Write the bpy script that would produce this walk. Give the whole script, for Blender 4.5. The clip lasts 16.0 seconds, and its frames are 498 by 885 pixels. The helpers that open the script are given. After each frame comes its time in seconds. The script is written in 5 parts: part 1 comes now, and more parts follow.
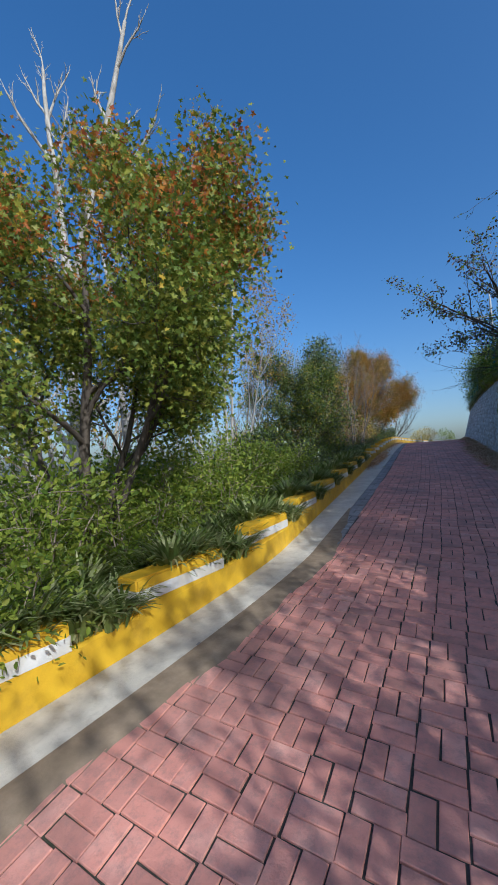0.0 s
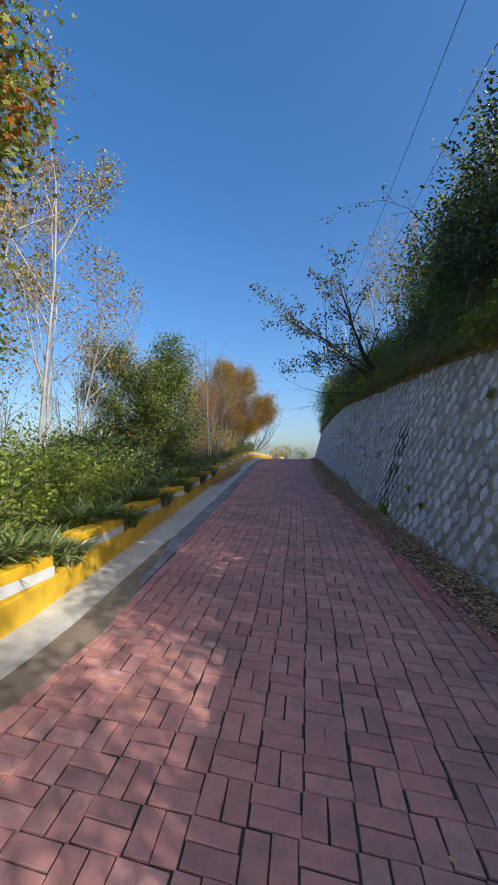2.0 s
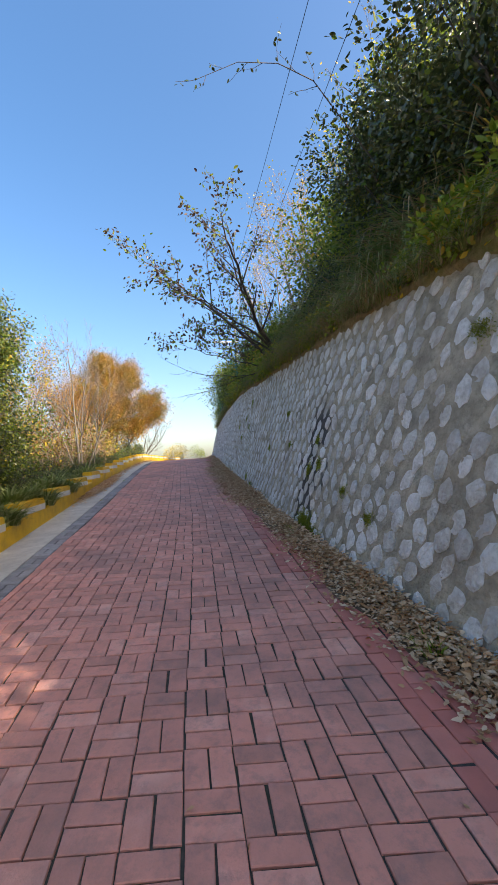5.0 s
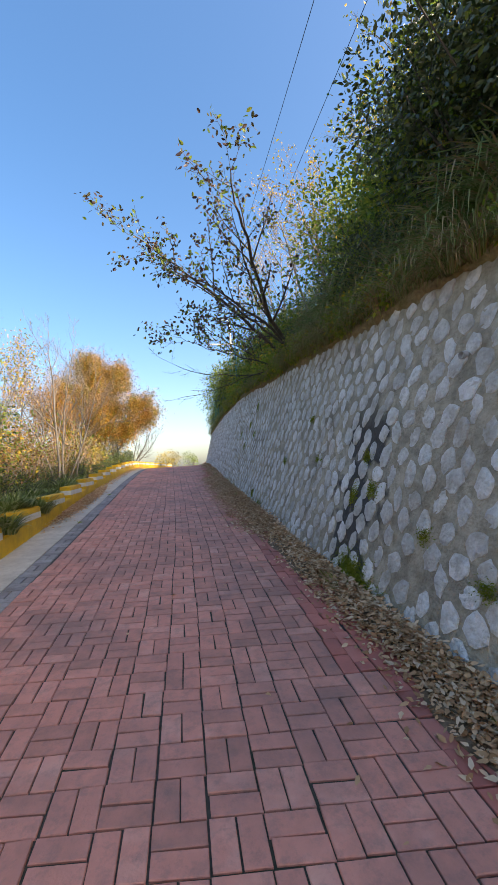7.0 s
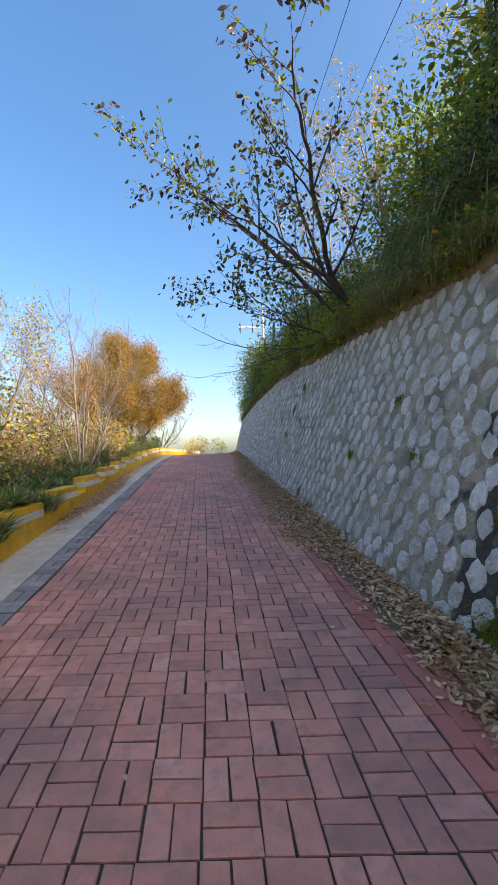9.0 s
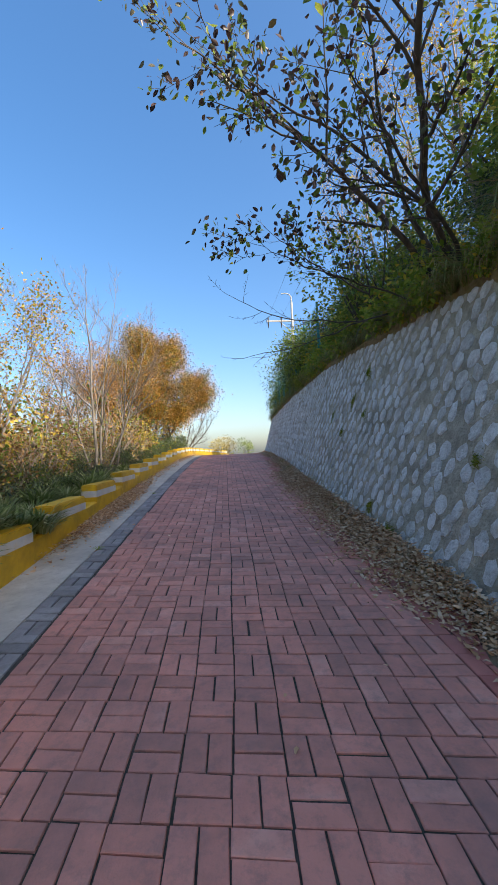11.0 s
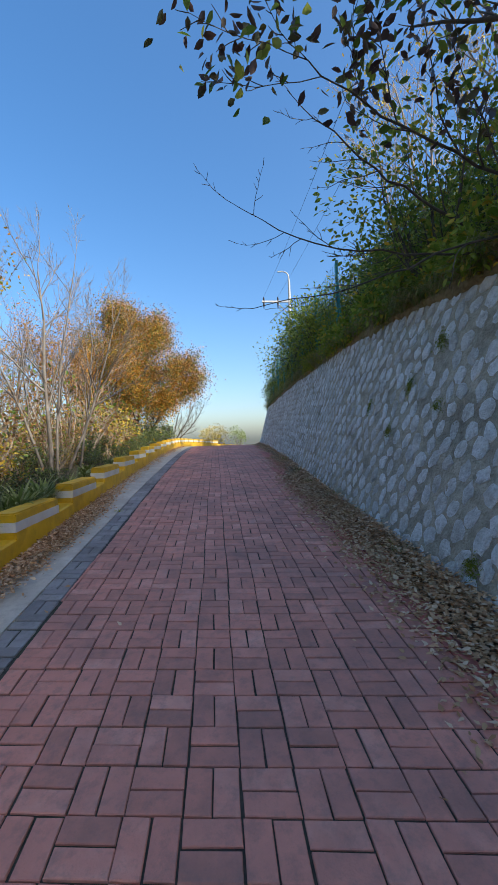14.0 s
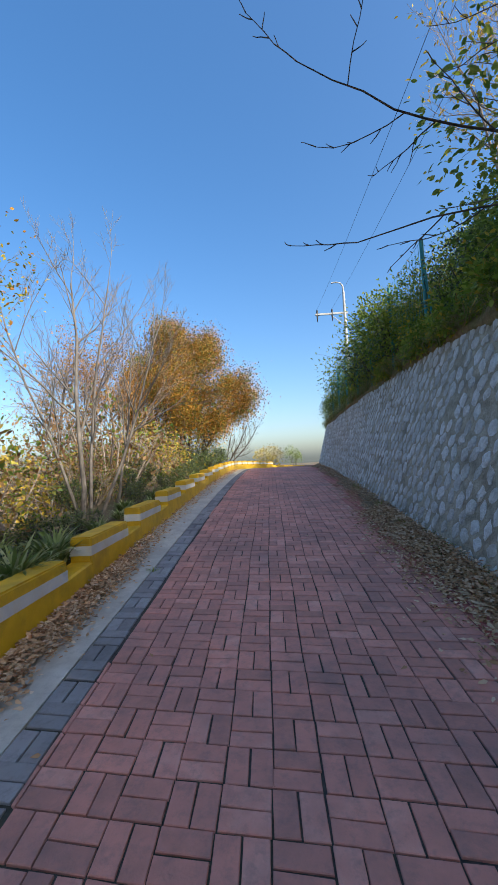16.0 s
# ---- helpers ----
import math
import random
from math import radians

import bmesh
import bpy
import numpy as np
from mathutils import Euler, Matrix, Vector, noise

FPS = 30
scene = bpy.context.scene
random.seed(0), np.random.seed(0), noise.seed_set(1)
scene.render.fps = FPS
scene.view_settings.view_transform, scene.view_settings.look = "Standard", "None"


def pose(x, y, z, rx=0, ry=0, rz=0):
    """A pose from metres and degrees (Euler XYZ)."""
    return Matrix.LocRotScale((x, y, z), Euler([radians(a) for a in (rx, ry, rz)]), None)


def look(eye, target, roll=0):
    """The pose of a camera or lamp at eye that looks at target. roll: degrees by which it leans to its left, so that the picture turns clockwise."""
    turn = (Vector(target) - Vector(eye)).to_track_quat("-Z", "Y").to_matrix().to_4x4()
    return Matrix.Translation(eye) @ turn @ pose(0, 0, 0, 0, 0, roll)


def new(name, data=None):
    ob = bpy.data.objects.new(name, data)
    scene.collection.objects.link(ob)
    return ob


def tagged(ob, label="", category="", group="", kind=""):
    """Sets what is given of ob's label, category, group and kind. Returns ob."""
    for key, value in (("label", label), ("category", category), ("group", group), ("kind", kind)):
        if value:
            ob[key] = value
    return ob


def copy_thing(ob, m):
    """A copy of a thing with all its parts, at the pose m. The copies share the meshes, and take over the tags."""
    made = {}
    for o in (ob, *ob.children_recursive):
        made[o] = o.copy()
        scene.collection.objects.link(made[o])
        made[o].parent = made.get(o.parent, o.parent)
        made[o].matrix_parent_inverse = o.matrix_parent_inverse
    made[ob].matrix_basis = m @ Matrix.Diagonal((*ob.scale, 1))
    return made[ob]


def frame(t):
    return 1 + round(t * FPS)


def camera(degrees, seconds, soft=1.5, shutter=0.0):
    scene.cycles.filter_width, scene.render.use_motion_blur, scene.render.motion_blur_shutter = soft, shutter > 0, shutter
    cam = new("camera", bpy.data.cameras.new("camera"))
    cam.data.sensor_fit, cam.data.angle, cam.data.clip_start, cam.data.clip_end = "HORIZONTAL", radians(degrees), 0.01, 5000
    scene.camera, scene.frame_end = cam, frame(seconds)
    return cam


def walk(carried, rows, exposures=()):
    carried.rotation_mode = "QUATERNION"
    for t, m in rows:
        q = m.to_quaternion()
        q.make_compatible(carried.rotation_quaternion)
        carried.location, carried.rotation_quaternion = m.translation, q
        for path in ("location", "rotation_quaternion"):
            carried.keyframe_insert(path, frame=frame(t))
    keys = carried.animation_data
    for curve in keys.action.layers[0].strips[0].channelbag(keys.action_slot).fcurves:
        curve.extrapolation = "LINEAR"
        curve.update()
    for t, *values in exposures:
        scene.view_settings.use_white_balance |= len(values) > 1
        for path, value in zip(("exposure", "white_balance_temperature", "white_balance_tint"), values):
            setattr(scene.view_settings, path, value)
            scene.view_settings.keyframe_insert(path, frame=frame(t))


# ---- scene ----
cam = camera(64.0, 16.0)
# the road climbs by SLOPE; rows are in the road's own frame, whose ground lies 0.11 below its zero
SLOPE = 4.5
PATH = [
    (0, (0.072, 0.015, 1.493), (-0.73, 1.846, 1.431), -5.2),
    (0.5, (0.103, 0.387, 1.479), (-0.486, 2.298, 1.446), -1.5),
    (1, (0.122, 0.795, 1.484), (-0.581, 2.667, 1.479), -1.0),
    (1.5, (0.233, 1.202, 1.496), (-0.344, 3.117, 1.495), -0.6),
    (2, (0.398, 1.642, 1.496), (0.225, 3.634, 1.442), 0.6),
    (2.5, (0.615, 2.048, 1.451), (0.642, 4.047, 1.376), -2.2),
    (3, (0.7, 2.438, 1.425), (0.922, 4.423, 1.318), -3.1),
    (3.5, (0.725, 2.792, 1.391), (1.027, 4.766, 1.282), -2.7),
    (4, (0.767, 3.229, 1.373), (1.065, 5.204, 1.268), -2.5),
    (4.2, (0.75, 3.424, 1.326), (1.053, 5.399, 1.235), -2.7),
    (6.3, (0.694, 5.097, 1.438), (1.064, 7.062, 1.381), -2.9),
    (6.5, (0.686, 5.252, 1.41), (1.057, 7.217, 1.358), -3.0),
    (7, (0.641, 5.627, 1.434), (1.018, 7.591, 1.386), -2.8),
    (7.5, (0.688, 5.985, 1.444), (1.029, 7.955, 1.395), -2.6),
    (8, (0.626, 6.353, 1.38), (0.942, 8.327, 1.314), -2.3),
    (8.5, (0.576, 6.738, 1.389), (0.866, 8.716, 1.307), -1.9),
    (9, (0.589, 7.191, 1.399), (0.828, 9.174, 1.295), -1.8),
    (9.5, (0.495, 7.645, 1.384), (0.692, 9.631, 1.268), -1.8),
    (10, (0.439, 8.066, 1.341), (0.597, 10.057, 1.232), -1.8),
    (10.2, (0.417, 8.26, 1.349), (0.564, 10.252, 1.248), -1.9),
    (12.3, (0.371, 9.766, 1.291), (0.415, 11.76, 1.147), -2.2),
    (12.5, (0.383, 9.944, 1.295), (0.412, 11.937, 1.128), -2.3),
    (13, (0.391, 10.408, 1.319), (0.428, 12.398, 1.124), -2.0),
    (13.5, (0.342, 10.822, 1.379), (0.463, 12.81, 1.19), -1.6),
    (14, (0.339, 11.22, 1.401), (0.502, 13.207, 1.234), -1.4),
    (14.5, (0.294, 11.597, 1.383), (0.496, 13.582, 1.239), -1.3),
    (15, (0.246, 11.951, 1.4), (0.425, 13.939, 1.288), -1.4),
    (15.5, (0.274, 12.401, 1.43), (0.392, 14.395, 1.346), -1.9),
    (16, (0.247, 12.835, 1.453), (0.147, 14.831, 1.391), -3.3),
]
ROAD = pose(0, 0, 0.11, SLOPE, 0, 0)
EXPOSURES = [(0.0, 0.35, 5400, 8), (1.5, 0.5, 5550, 9), (2.5, 1.05, 6300, 12), (3.5, 1.55, 7200, 14), (7.5, 1.7, 7400, 14), (10.0, 1.55, 6900, 12), (12.5, 1.25, 6400, 10), (16.0, 1.2, 6300, 9)]
walk(cam, [(t, ROAD @ look(eye, target, roll)) for t, eye, target, roll in PATH], EXPOSURES)

# ---- light ----
SUN_ELEV, SUN_DIR = 32.0, Vector((0.79, -0.62, 0)).normalized()
world = bpy.data.worlds.new("sky")
scene.world = world
world.use_nodes = True
wn = world.node_tree
wn.nodes.clear()
sky = wn.nodes.new("ShaderNodeTexSky")
sky.sky_type, sky.sun_disc = "NISHITA", False
sky.sun_elevation = radians(SUN_ELEV)
sky.sun_rotation = math.atan2(SUN_DIR.x, SUN_DIR.y)
sky.altitude, sky.air_density, sky.dust_density, sky.ozone_density = 500, 1.0, 4.0, 2.0
wbg = wn.nodes.new("ShaderNodeBackground")
wbg.inputs["Strength"].default_value = 0.15
wout = wn.nodes.new("ShaderNodeOutputWorld")
soften = wn.nodes.new("ShaderNodeGamma")
soften.inputs["Gamma"].default_value = 0.8
clear = wn.nodes.new("ShaderNodeHueSaturation")
clear.inputs["Hue"].default_value, clear.inputs["Saturation"].default_value = 0.503, 1.45
wn.links.new(sky.outputs[0], soften.inputs["Color"])
wn.links.new(soften.outputs[0], clear.inputs["Color"])
wn.links.new(clear.outputs[0], wbg.inputs["Color"])
wn.links.new(wbg.outputs[0], wout.inputs["Surface"])
sun = new("sun", bpy.data.lights.new("sun", "SUN"))
sun.data.energy, sun.data.angle, sun.data.color = 3.3, radians(0.53), (1.0, 0.93, 0.82)
sun_from = SUN_DIR * math.cos(radians(SUN_ELEV)) + Vector((0, 0, math.sin(radians(SUN_ELEV))))
sun.matrix_world = look(sun_from * 60, (0, 0, 0))


# ---- materials ----
def material(name, colours, scale=6.0, rough=0.8, bump=0.3, bump_scale=60.0, vary=0.0, stain=None, island=False,
             stain_scale=0.8, stain_amount=0.5, streak=None, translucent=0.0, metal=0.0, spec=0.4, bump_dist=0.004, stretch=(1, 1, 1), grain=0.5, dirt=None):
    """Grain between colours, a larger stain, variation per piece, and fine relief, in world metres."""
    m = bpy.data.materials.new(name)
    m.use_nodes = True
    nt = m.node_tree
    nt.nodes.clear()
    N, L = nt.nodes.new, nt.links.new
    out, b = N("ShaderNodeOutputMaterial"), N("ShaderNodeBsdfPrincipled")
    geo = N("ShaderNodeNewGeometry")
    mapn = N("ShaderNodeMapping")
    mapn.inputs["Scale"].default_value = stretch
    L(geo.outputs["Position"], mapn.inputs["Vector"])
    n1 = N("ShaderNodeTexNoise")
    n1.inputs["Scale"].default_value, n1.inputs["Detail"].default_value = scale, 6
    L(mapn.outputs[0], n1.inputs["Vector"])
    fac = n1.outputs["Fac"]
    if island or vary:
        src = geo.outputs["Random Per Island"] if island else N("ShaderNodeObjectInfo").outputs["Random"]
        mix = N("ShaderNodeMix")
        mix.data_type = "FLOAT"
        mix.inputs[0].default_value = vary or 0.8
        L(fac, mix.inputs[2])
        L(src, mix.inputs[3])
        fac = mix.outputs[0]
    ramp = N("ShaderNodeValToRGB")
    ramp.color_ramp.elements[0].position, ramp.color_ramp.elements[-1].position = 0.5 - grain * 0.5, 0.5 + grain * 0.5
    for i, c in enumerate(colours[1:-1]):
        e = ramp.color_ramp.elements.new(0.5 - grain * 0.5 + grain * (i + 1) / (len(colours) - 1))
        e.color = (*c, 1)
    ramp.color_ramp.elements[0].color = (*colours[0], 1)
    ramp.color_ramp.elements[-1].color = (*colours[-1], 1)
    L(fac, ramp.inputs[0])
    col = ramp.outputs[0]
    if stain:
        n2 = N("ShaderNodeTexNoise")
        n2.inputs["Scale"].default_value, n2.inputs["Detail"].default_value, n2.inputs["Roughness"].default_value = stain_scale, 8, 0.65
        L(geo.outputs["Position"], n2.inputs["Vector"])
        r2 = N("ShaderNodeMapRange")
        r2.inputs[1].default_value, r2.inputs[2].default_value, r2.inputs[4].default_value = 0.45, 0.7, stain_amount
        L(n2.outputs["Fac"], r2.inputs[0])
        mx = N("ShaderNodeMix")
        mx.data_type = "RGBA"
        L(r2.outputs[0], mx.inputs[0])
        L(col, mx.inputs[6])
        mx.inputs[7].default_value = (*stain, 1)
        col = mx.outputs[2]
    if dirt:
        # small blotches and specks: colour, scale, amount
        n4 = N("ShaderNodeTexNoise")
        n4.inputs["Scale"].default_value, n4.inputs["Detail"].default_value, n4.inputs["Roughness"].default_value = dirt[1], 9, 0.75
        L(geo.outputs["Position"], n4.inputs["Vector"])
        r4 = N("ShaderNodeMapRange")
        r4.inputs[1].default_value, r4.inputs[2].default_value, r4.inputs[4].default_value = 0.48, 0.68, dirt[2]
        L(n4.outputs["Fac"], r4.inputs[0])
        m4 = N("ShaderNodeMix")
        m4.data_type = "RGBA"
        L(r4.outputs[0], m4.inputs[0])
        L(col, m4.inputs[6])
        m4.inputs[7].default_value = (*dirt[0], 1)
        col = m4.outputs[2]
    if streak:
        # a damp black streak with ragged edges down the wall at one place
        sep, sub, ab, add, rg, ms2 = N("ShaderNodeSeparateXYZ"), N("ShaderNodeMath"), N("ShaderNodeMath"), N("ShaderNodeMath"), N("ShaderNodeMapRange"), N("ShaderNodeMix")
        L(geo.outputs["Position"], sep.inputs[0])
        sub.operation, sub.inputs[1].default_value = "SUBTRACT", streak[0]
        L(sep.outputs["Y"], sub.inputs[0])
        ab.operation = "ABSOLUTE"
        L(sub.outputs[0], ab.inputs[0])
        nz = N("ShaderNodeTexNoise")
        nz.inputs["Scale"].default_value, nz.inputs["Detail"].default_value = 3.4, 8
        L(geo.outputs["Position"], nz.inputs["Vector"])
        add.operation = "MULTIPLY_ADD"
        add.inputs[1].default_value = -1.7
        L(nz.outputs["Fac"], add.inputs[0])
        L(ab.outputs[0], add.inputs[2])
        rg.inputs[1].default_value, rg.inputs[2].default_value, rg.inputs[3].default_value, rg.inputs[4].default_value = streak[1] - 0.8, streak[1] - 0.6, 0.9, 0.0
        L(add.outputs[0], rg.inputs[0])
        ends, both = N("ShaderNodeMapRange"), N("ShaderNodeMath")
        ends.inputs[1].default_value, ends.inputs[2].default_value, ends.inputs[3].default_value, ends.inputs[4].default_value = streak[2] - 0.5, streak[2], 1.0, 0.0
        L(sep.outputs["Z"], ends.inputs[0])
        both.operation = "MULTIPLY"
        L(rg.outputs[0], both.inputs[0])
        L(ends.outputs[0], both.inputs[1])
        ms2.data_type = "RGBA"
        L(both.outputs[0], ms2.inputs[0])
        L(col, ms2.inputs[6])
        ms2.inputs[7].default_value = (0.04, 0.04, 0.042, 1)
        col = ms2.outputs[2]
    L(col, b.inputs["Base Color"])
    b.inputs["Roughness"].default_value, b.inputs["Metallic"].default_value = rough, metal
    b.inputs["Specular IOR Level"].default_value = spec
    if bump:
        n3 = N("ShaderNodeTexNoise")
        n3.inputs["Scale"].default_value, n3.inputs["Detail"].default_value = bump_scale, 5
        L(mapn.outputs[0], n3.inputs["Vector"])
        bp = N("ShaderNodeBump")
        bp.inputs["Strength"].default_value, bp.inputs["Distance"].default_value = bump, bump_dist
        L(n3.outputs["Fac"], bp.inputs["Height"])
        L(bp.outputs[0], b.inputs["Normal"])
    shader = b.outputs[0]
    if translucent:
        tr, ms = N("ShaderNodeBsdfTranslucent"), N("ShaderNodeMixShader")
        L(col, tr.inputs["Color"])
        ms.inputs[0].default_value = translucent
        L(shader, ms.inputs[1])
        L(tr.outputs[0], ms.inputs[2])
        shader = ms.outputs[0]
    L(shader, out.inputs["Surface"])
    return m


def leaf_material(name, colours, translucent=0.35, rough=0.5, spec=0.4):
    return material(name, colours, scale=3.0, rough=rough, bump=0.0, vary=0.75, island=True, translucent=translucent, spec=spec, grain=0.8)


BRICK_A = [(0.42, 0.205, 0.155), (0.65, 0.28, 0.21), (0.74, 0.32, 0.24), (0.78, 0.41, 0.32)]
M_BRICK = material("worn_red_paver", BRICK_A, 9, 0.78, 0.8, 70, vary=0.5, stain=(0.22, 0.155, 0.14), stain_scale=1.1, stain_amount=0.6, grain=0.75, dirt=((0.25, 0.17, 0.15), 13, 0.5))
M_BRICK_I = material("worn_red_paver_joined", BRICK_A, 9, 0.78, 0.8, 70, vary=0.5, island=True, stain=(0.22, 0.155, 0.14), stain_scale=1.1, stain_amount=0.6, grain=0.75, dirt=((0.25, 0.17, 0.15), 13, 0.5))
M_BORDER = material("bright_red_paver", [(0.48, 0.155, 0.12), (0.64, 0.215, 0.165), (0.68, 0.26, 0.20)], 9, 0.75, 0.5, 90, vary=0.6, island=True,
                    stain=(0.12, 0.09, 0.085), stain_scale=0.9, stain_amount=0.5, grain=0.7)
M_GREYPAVER = material("grey_paver", [(0.25, 0.235, 0.23), (0.37, 0.35, 0.34)], 9, 0.85, 0.6, 90, vary=0.6, island=True, stain=(0.12, 0.11, 0.10), dirt=((0.16, 0.145, 0.13), 14, 0.5))
M_JOINT = material("dirty_sand_joint", [(0.04, 0.038, 0.033), (0.10, 0.088, 0.072)], 30, 0.95, 0.6, 150, stain=(0.035, 0.05, 0.02), stain_scale=1.5, stain_amount=0.6)
M_GUTTER = material("cast_concrete", [(0.50, 0.455, 0.375), (0.67, 0.625, 0.53)], 5, 0.9, 0.6, 120, stain=(0.38, 0.345, 0.29), stain_scale=1.6, stain_amount=0.65, dirt=((0.36, 0.32, 0.26), 14, 0.5))
M_YELLOW = material("yellow_road_paint", [(0.62, 0.36, 0.01), (0.80, 0.50, 0.02)], 5, 0.55, 0.35, 70, stain=(0.33, 0.19, 0.03), stain_scale=3.2, stain_amount=0.5)
M_WHITE = material("white_road_paint", [(0.58, 0.57, 0.54), (0.78, 0.77, 0.74)], 9, 0.6, 0.3, 70, stain=(0.5, 0.38, 0.16), stain_scale=4.5, stain_amount=0.55)
M_MORTAR = material("weathered_mortar", [(0.30, 0.255, 0.18), (0.48, 0.42, 0.315), (0.62, 0.555, 0.435)], 9, 0.95, 1.0, 40, stain=(0.15, 0.13, 0.10), stain_scale=2.2, stain_amount=0.7, bump_dist=0.03, grain=0.7, streak=(9.3, 0.16, 2.75), dirt=((0.20, 0.165, 0.115), 11, 0.7))
M_STONE = material("pale_granite", [(0.46, 0.45, 0.42), (0.72, 0.71, 0.68), (0.82, 0.81, 0.79)], 22, 0.85, 1.0, 34, vary=0.55, stain=(0.32, 0.285, 0.225), stain_scale=3.2, stain_amount=0.85, bump_dist=0.025, grain=0.8, dirt=((0.36, 0.325, 0.27), 16, 0.62))
M_STONE_I = material("pale_granite_joined", [(0.46, 0.45, 0.42), (0.72, 0.71, 0.68), (0.82, 0.81, 0.79)], 22, 0.85, 0.9, 55, vary=0.45, island=True, stain=(0.32, 0.285, 0.225), stain_scale=3.2, stain_amount=0.85, bump_dist=0.025, grain=0.8, dirt=((0.36, 0.325, 0.27), 16, 0.62))
M_SOIL = material("leafy_soil", [(0.10, 0.07, 0.042), (0.22, 0.155, 0.09)], 6, 0.95, 0.8, 30, stain=(0.09, 0.10, 0.03), stain_scale=0.4, stain_amount=0.7, bump_dist=0.03)

# ---- plan of the road, in metres ----
TS = math.tan(radians(SLOPE))
CROWN = 0.00222


def gz(y):
    """Height of the road's surface along its length: a steady climb that eases off past 18 m."""
    y = np.asarray(y, float)
    over = np.clip(y - 18, 0, 26)
    return np.clip(y, -60, None) * TS - CROWN * over ** 2 - np.clip(y - 44, 0, 60) * 0.115 * 1.02


def bend(y):
    """How far the road swings to the right past its crown."""
    return 0.017 * np.clip(np.asarray(y, float) - 34, 0, 30) ** 2


def kerb_x(y):
    y = np.asarray(y, float)
    return -1.71 - 0.1 * np.clip(4.8 - y, 0, 4) ** 1.4 + bend(y)


def strip_x(y):
    y = np.asarray(y, float)
    return -1.19 - 0.012 * np.clip(12 - y, 0, 12) - 0.09 * np.clip(4.8 - y, 0, 4) ** 1.4 + bend(y)


def red_x(y):
    y = np.asarray(y, float)
    return strip_x(y) + 0.23


def wall_x(y):
    """Foot of the retaining wall."""
    y = np.asarray(y, float)
    return 2.22 + 0.045 * np.clip(9 - y, 0, 6) + 0.042 * np.clip(y - 18, 0, None) + bend(y)


BATTER = 0.27


def wall_h(y):
    y = np.asarray(y, float)
    # the unseen stretch below y = 0.9 is lowered to let sunlight onto the lane
    return 2.78 - 0.035 * np.clip(y - 18, 0, 14) - 1.5 * np.clip((0.9 - y) / 4, 0, 1)


def hill(x, y):
    """Ground to the right, above the wall."""
    # low flattens the unseen hill near the start so the sun gets past
    low = 1 - 0.8 * np.clip((0.2 - y) / 3.5, 0, 1)
    rise = np.clip(x - wall_x(y) - 0.9, 0, None)
    return wall_h(y) + 0.02 + low * (0.75 * np.minimum(rise, 9) + 0.12 * np.clip(rise - 9, 0, 40))


def bank(x, y):
    """Ground to the left, behind the kerb, falling away."""
    d = np.clip(kerb_x(y) - x, 0, None)
    return 0.26 - 0.05 * np.minimum(d, 2.2) - 0.42 * np.clip(d - 2.2, 0, 55) - 0.02 * np.clip(d - 57, 0, 300)


def ground_z(x, y):
    x, y = np.asarray(x, float), np.asarray(y, float)
    left = x < kerb_x(y) - 0.15
    right = x > wall_x(y) + 0.95
    return gz(y) + np.where(left, bank(x, y), np.where(right, hill(x, y), -0.06))


# ---- mesh helpers ----
def np_mesh(name, verts, faces, mats, smooth=False, index=None):
    """A mesh from arrays: verts (n, 3) and faces (m, k), or a list of such face arrays."""
    me = bpy.data.meshes.new(name)
    groups = [np.asarray(f, np.int32) for f in (faces if isinstance(faces, list) else [faces]) if len(f)]
    verts = np.asarray(verts, np.float32)
    me.vertices.add(len(verts))
    me.vertices.foreach_set("co", verts.ravel())
    loops = np.concatenate([g.ravel() for g in groups])
    sizes = np.concatenate([np.full(len(g), g.shape[1], np.int32) for g in groups])
    me.loops.add(len(loops))
    me.loops.foreach_set("vertex_index", loops)
    me.polygons.add(len(sizes))
    me.polygons.foreach_set("loop_start", np.concatenate([[0], np.cumsum(sizes)[:-1]]).astype(np.int32))
    for m in (mats if isinstance(mats, (list, tuple)) else [mats]):
        me.materials.append(m)
    if index is not None:
        me.polygons.foreach_set("material_index", np.asarray(index, np.int32))
    me.polygons.foreach_set("use_smooth", np.full(len(sizes), smooth))
    me.update(calc_edges=True)
    return me


def mesh_part(name, me, parent=None, label="", at=None):
    ob = new(name, me)
    if parent:
        ob.parent = parent
    if at is not None:
        ob.matrix_basis = at
    return tagged(ob, label)


def part(name, bm, mat, parent=None, label=""):
    """Links a bmesh as one mesh object under a thing."""
    me = bpy.data.meshes.new(name)
    bm.to_mesh(me)
    bm.free()
    for m in (mat if isinstance(mat, (list, tuple)) else [mat]):
        me.materials.append(m)
    return mesh_part(name, me, parent, label)


def box(bm, x0, x1, y0, y1, z0, z1, bevel=0.0, at=None):
    made = bmesh.ops.create_cube(bm, size=1)["verts"]
    for v in made:
        v.co = Vector((x0 + (v.co.x + 0.5) * (x1 - x0), y0 + (v.co.y + 0.5) * (y1 - y0), z0 + (v.co.z + 0.5) * (z1 - z0)))
    if bevel:
        es = list({e for v in made for e in v.link_edges})
        made = list({v for f in bmesh.ops.bevel(bm, geom=es, offset=bevel, segments=2, affect="EDGES")["faces"] for v in f.verts} | {v for v in made if v.is_valid})
    if at is not None:
        bmesh.ops.transform(bm, matrix=at, verts=made)
    return made


def thing(name, place, label, category, group="", kind=""):
    ob = new(name)
    ob.location = place
    return tagged(ob, label, category, group, kind)


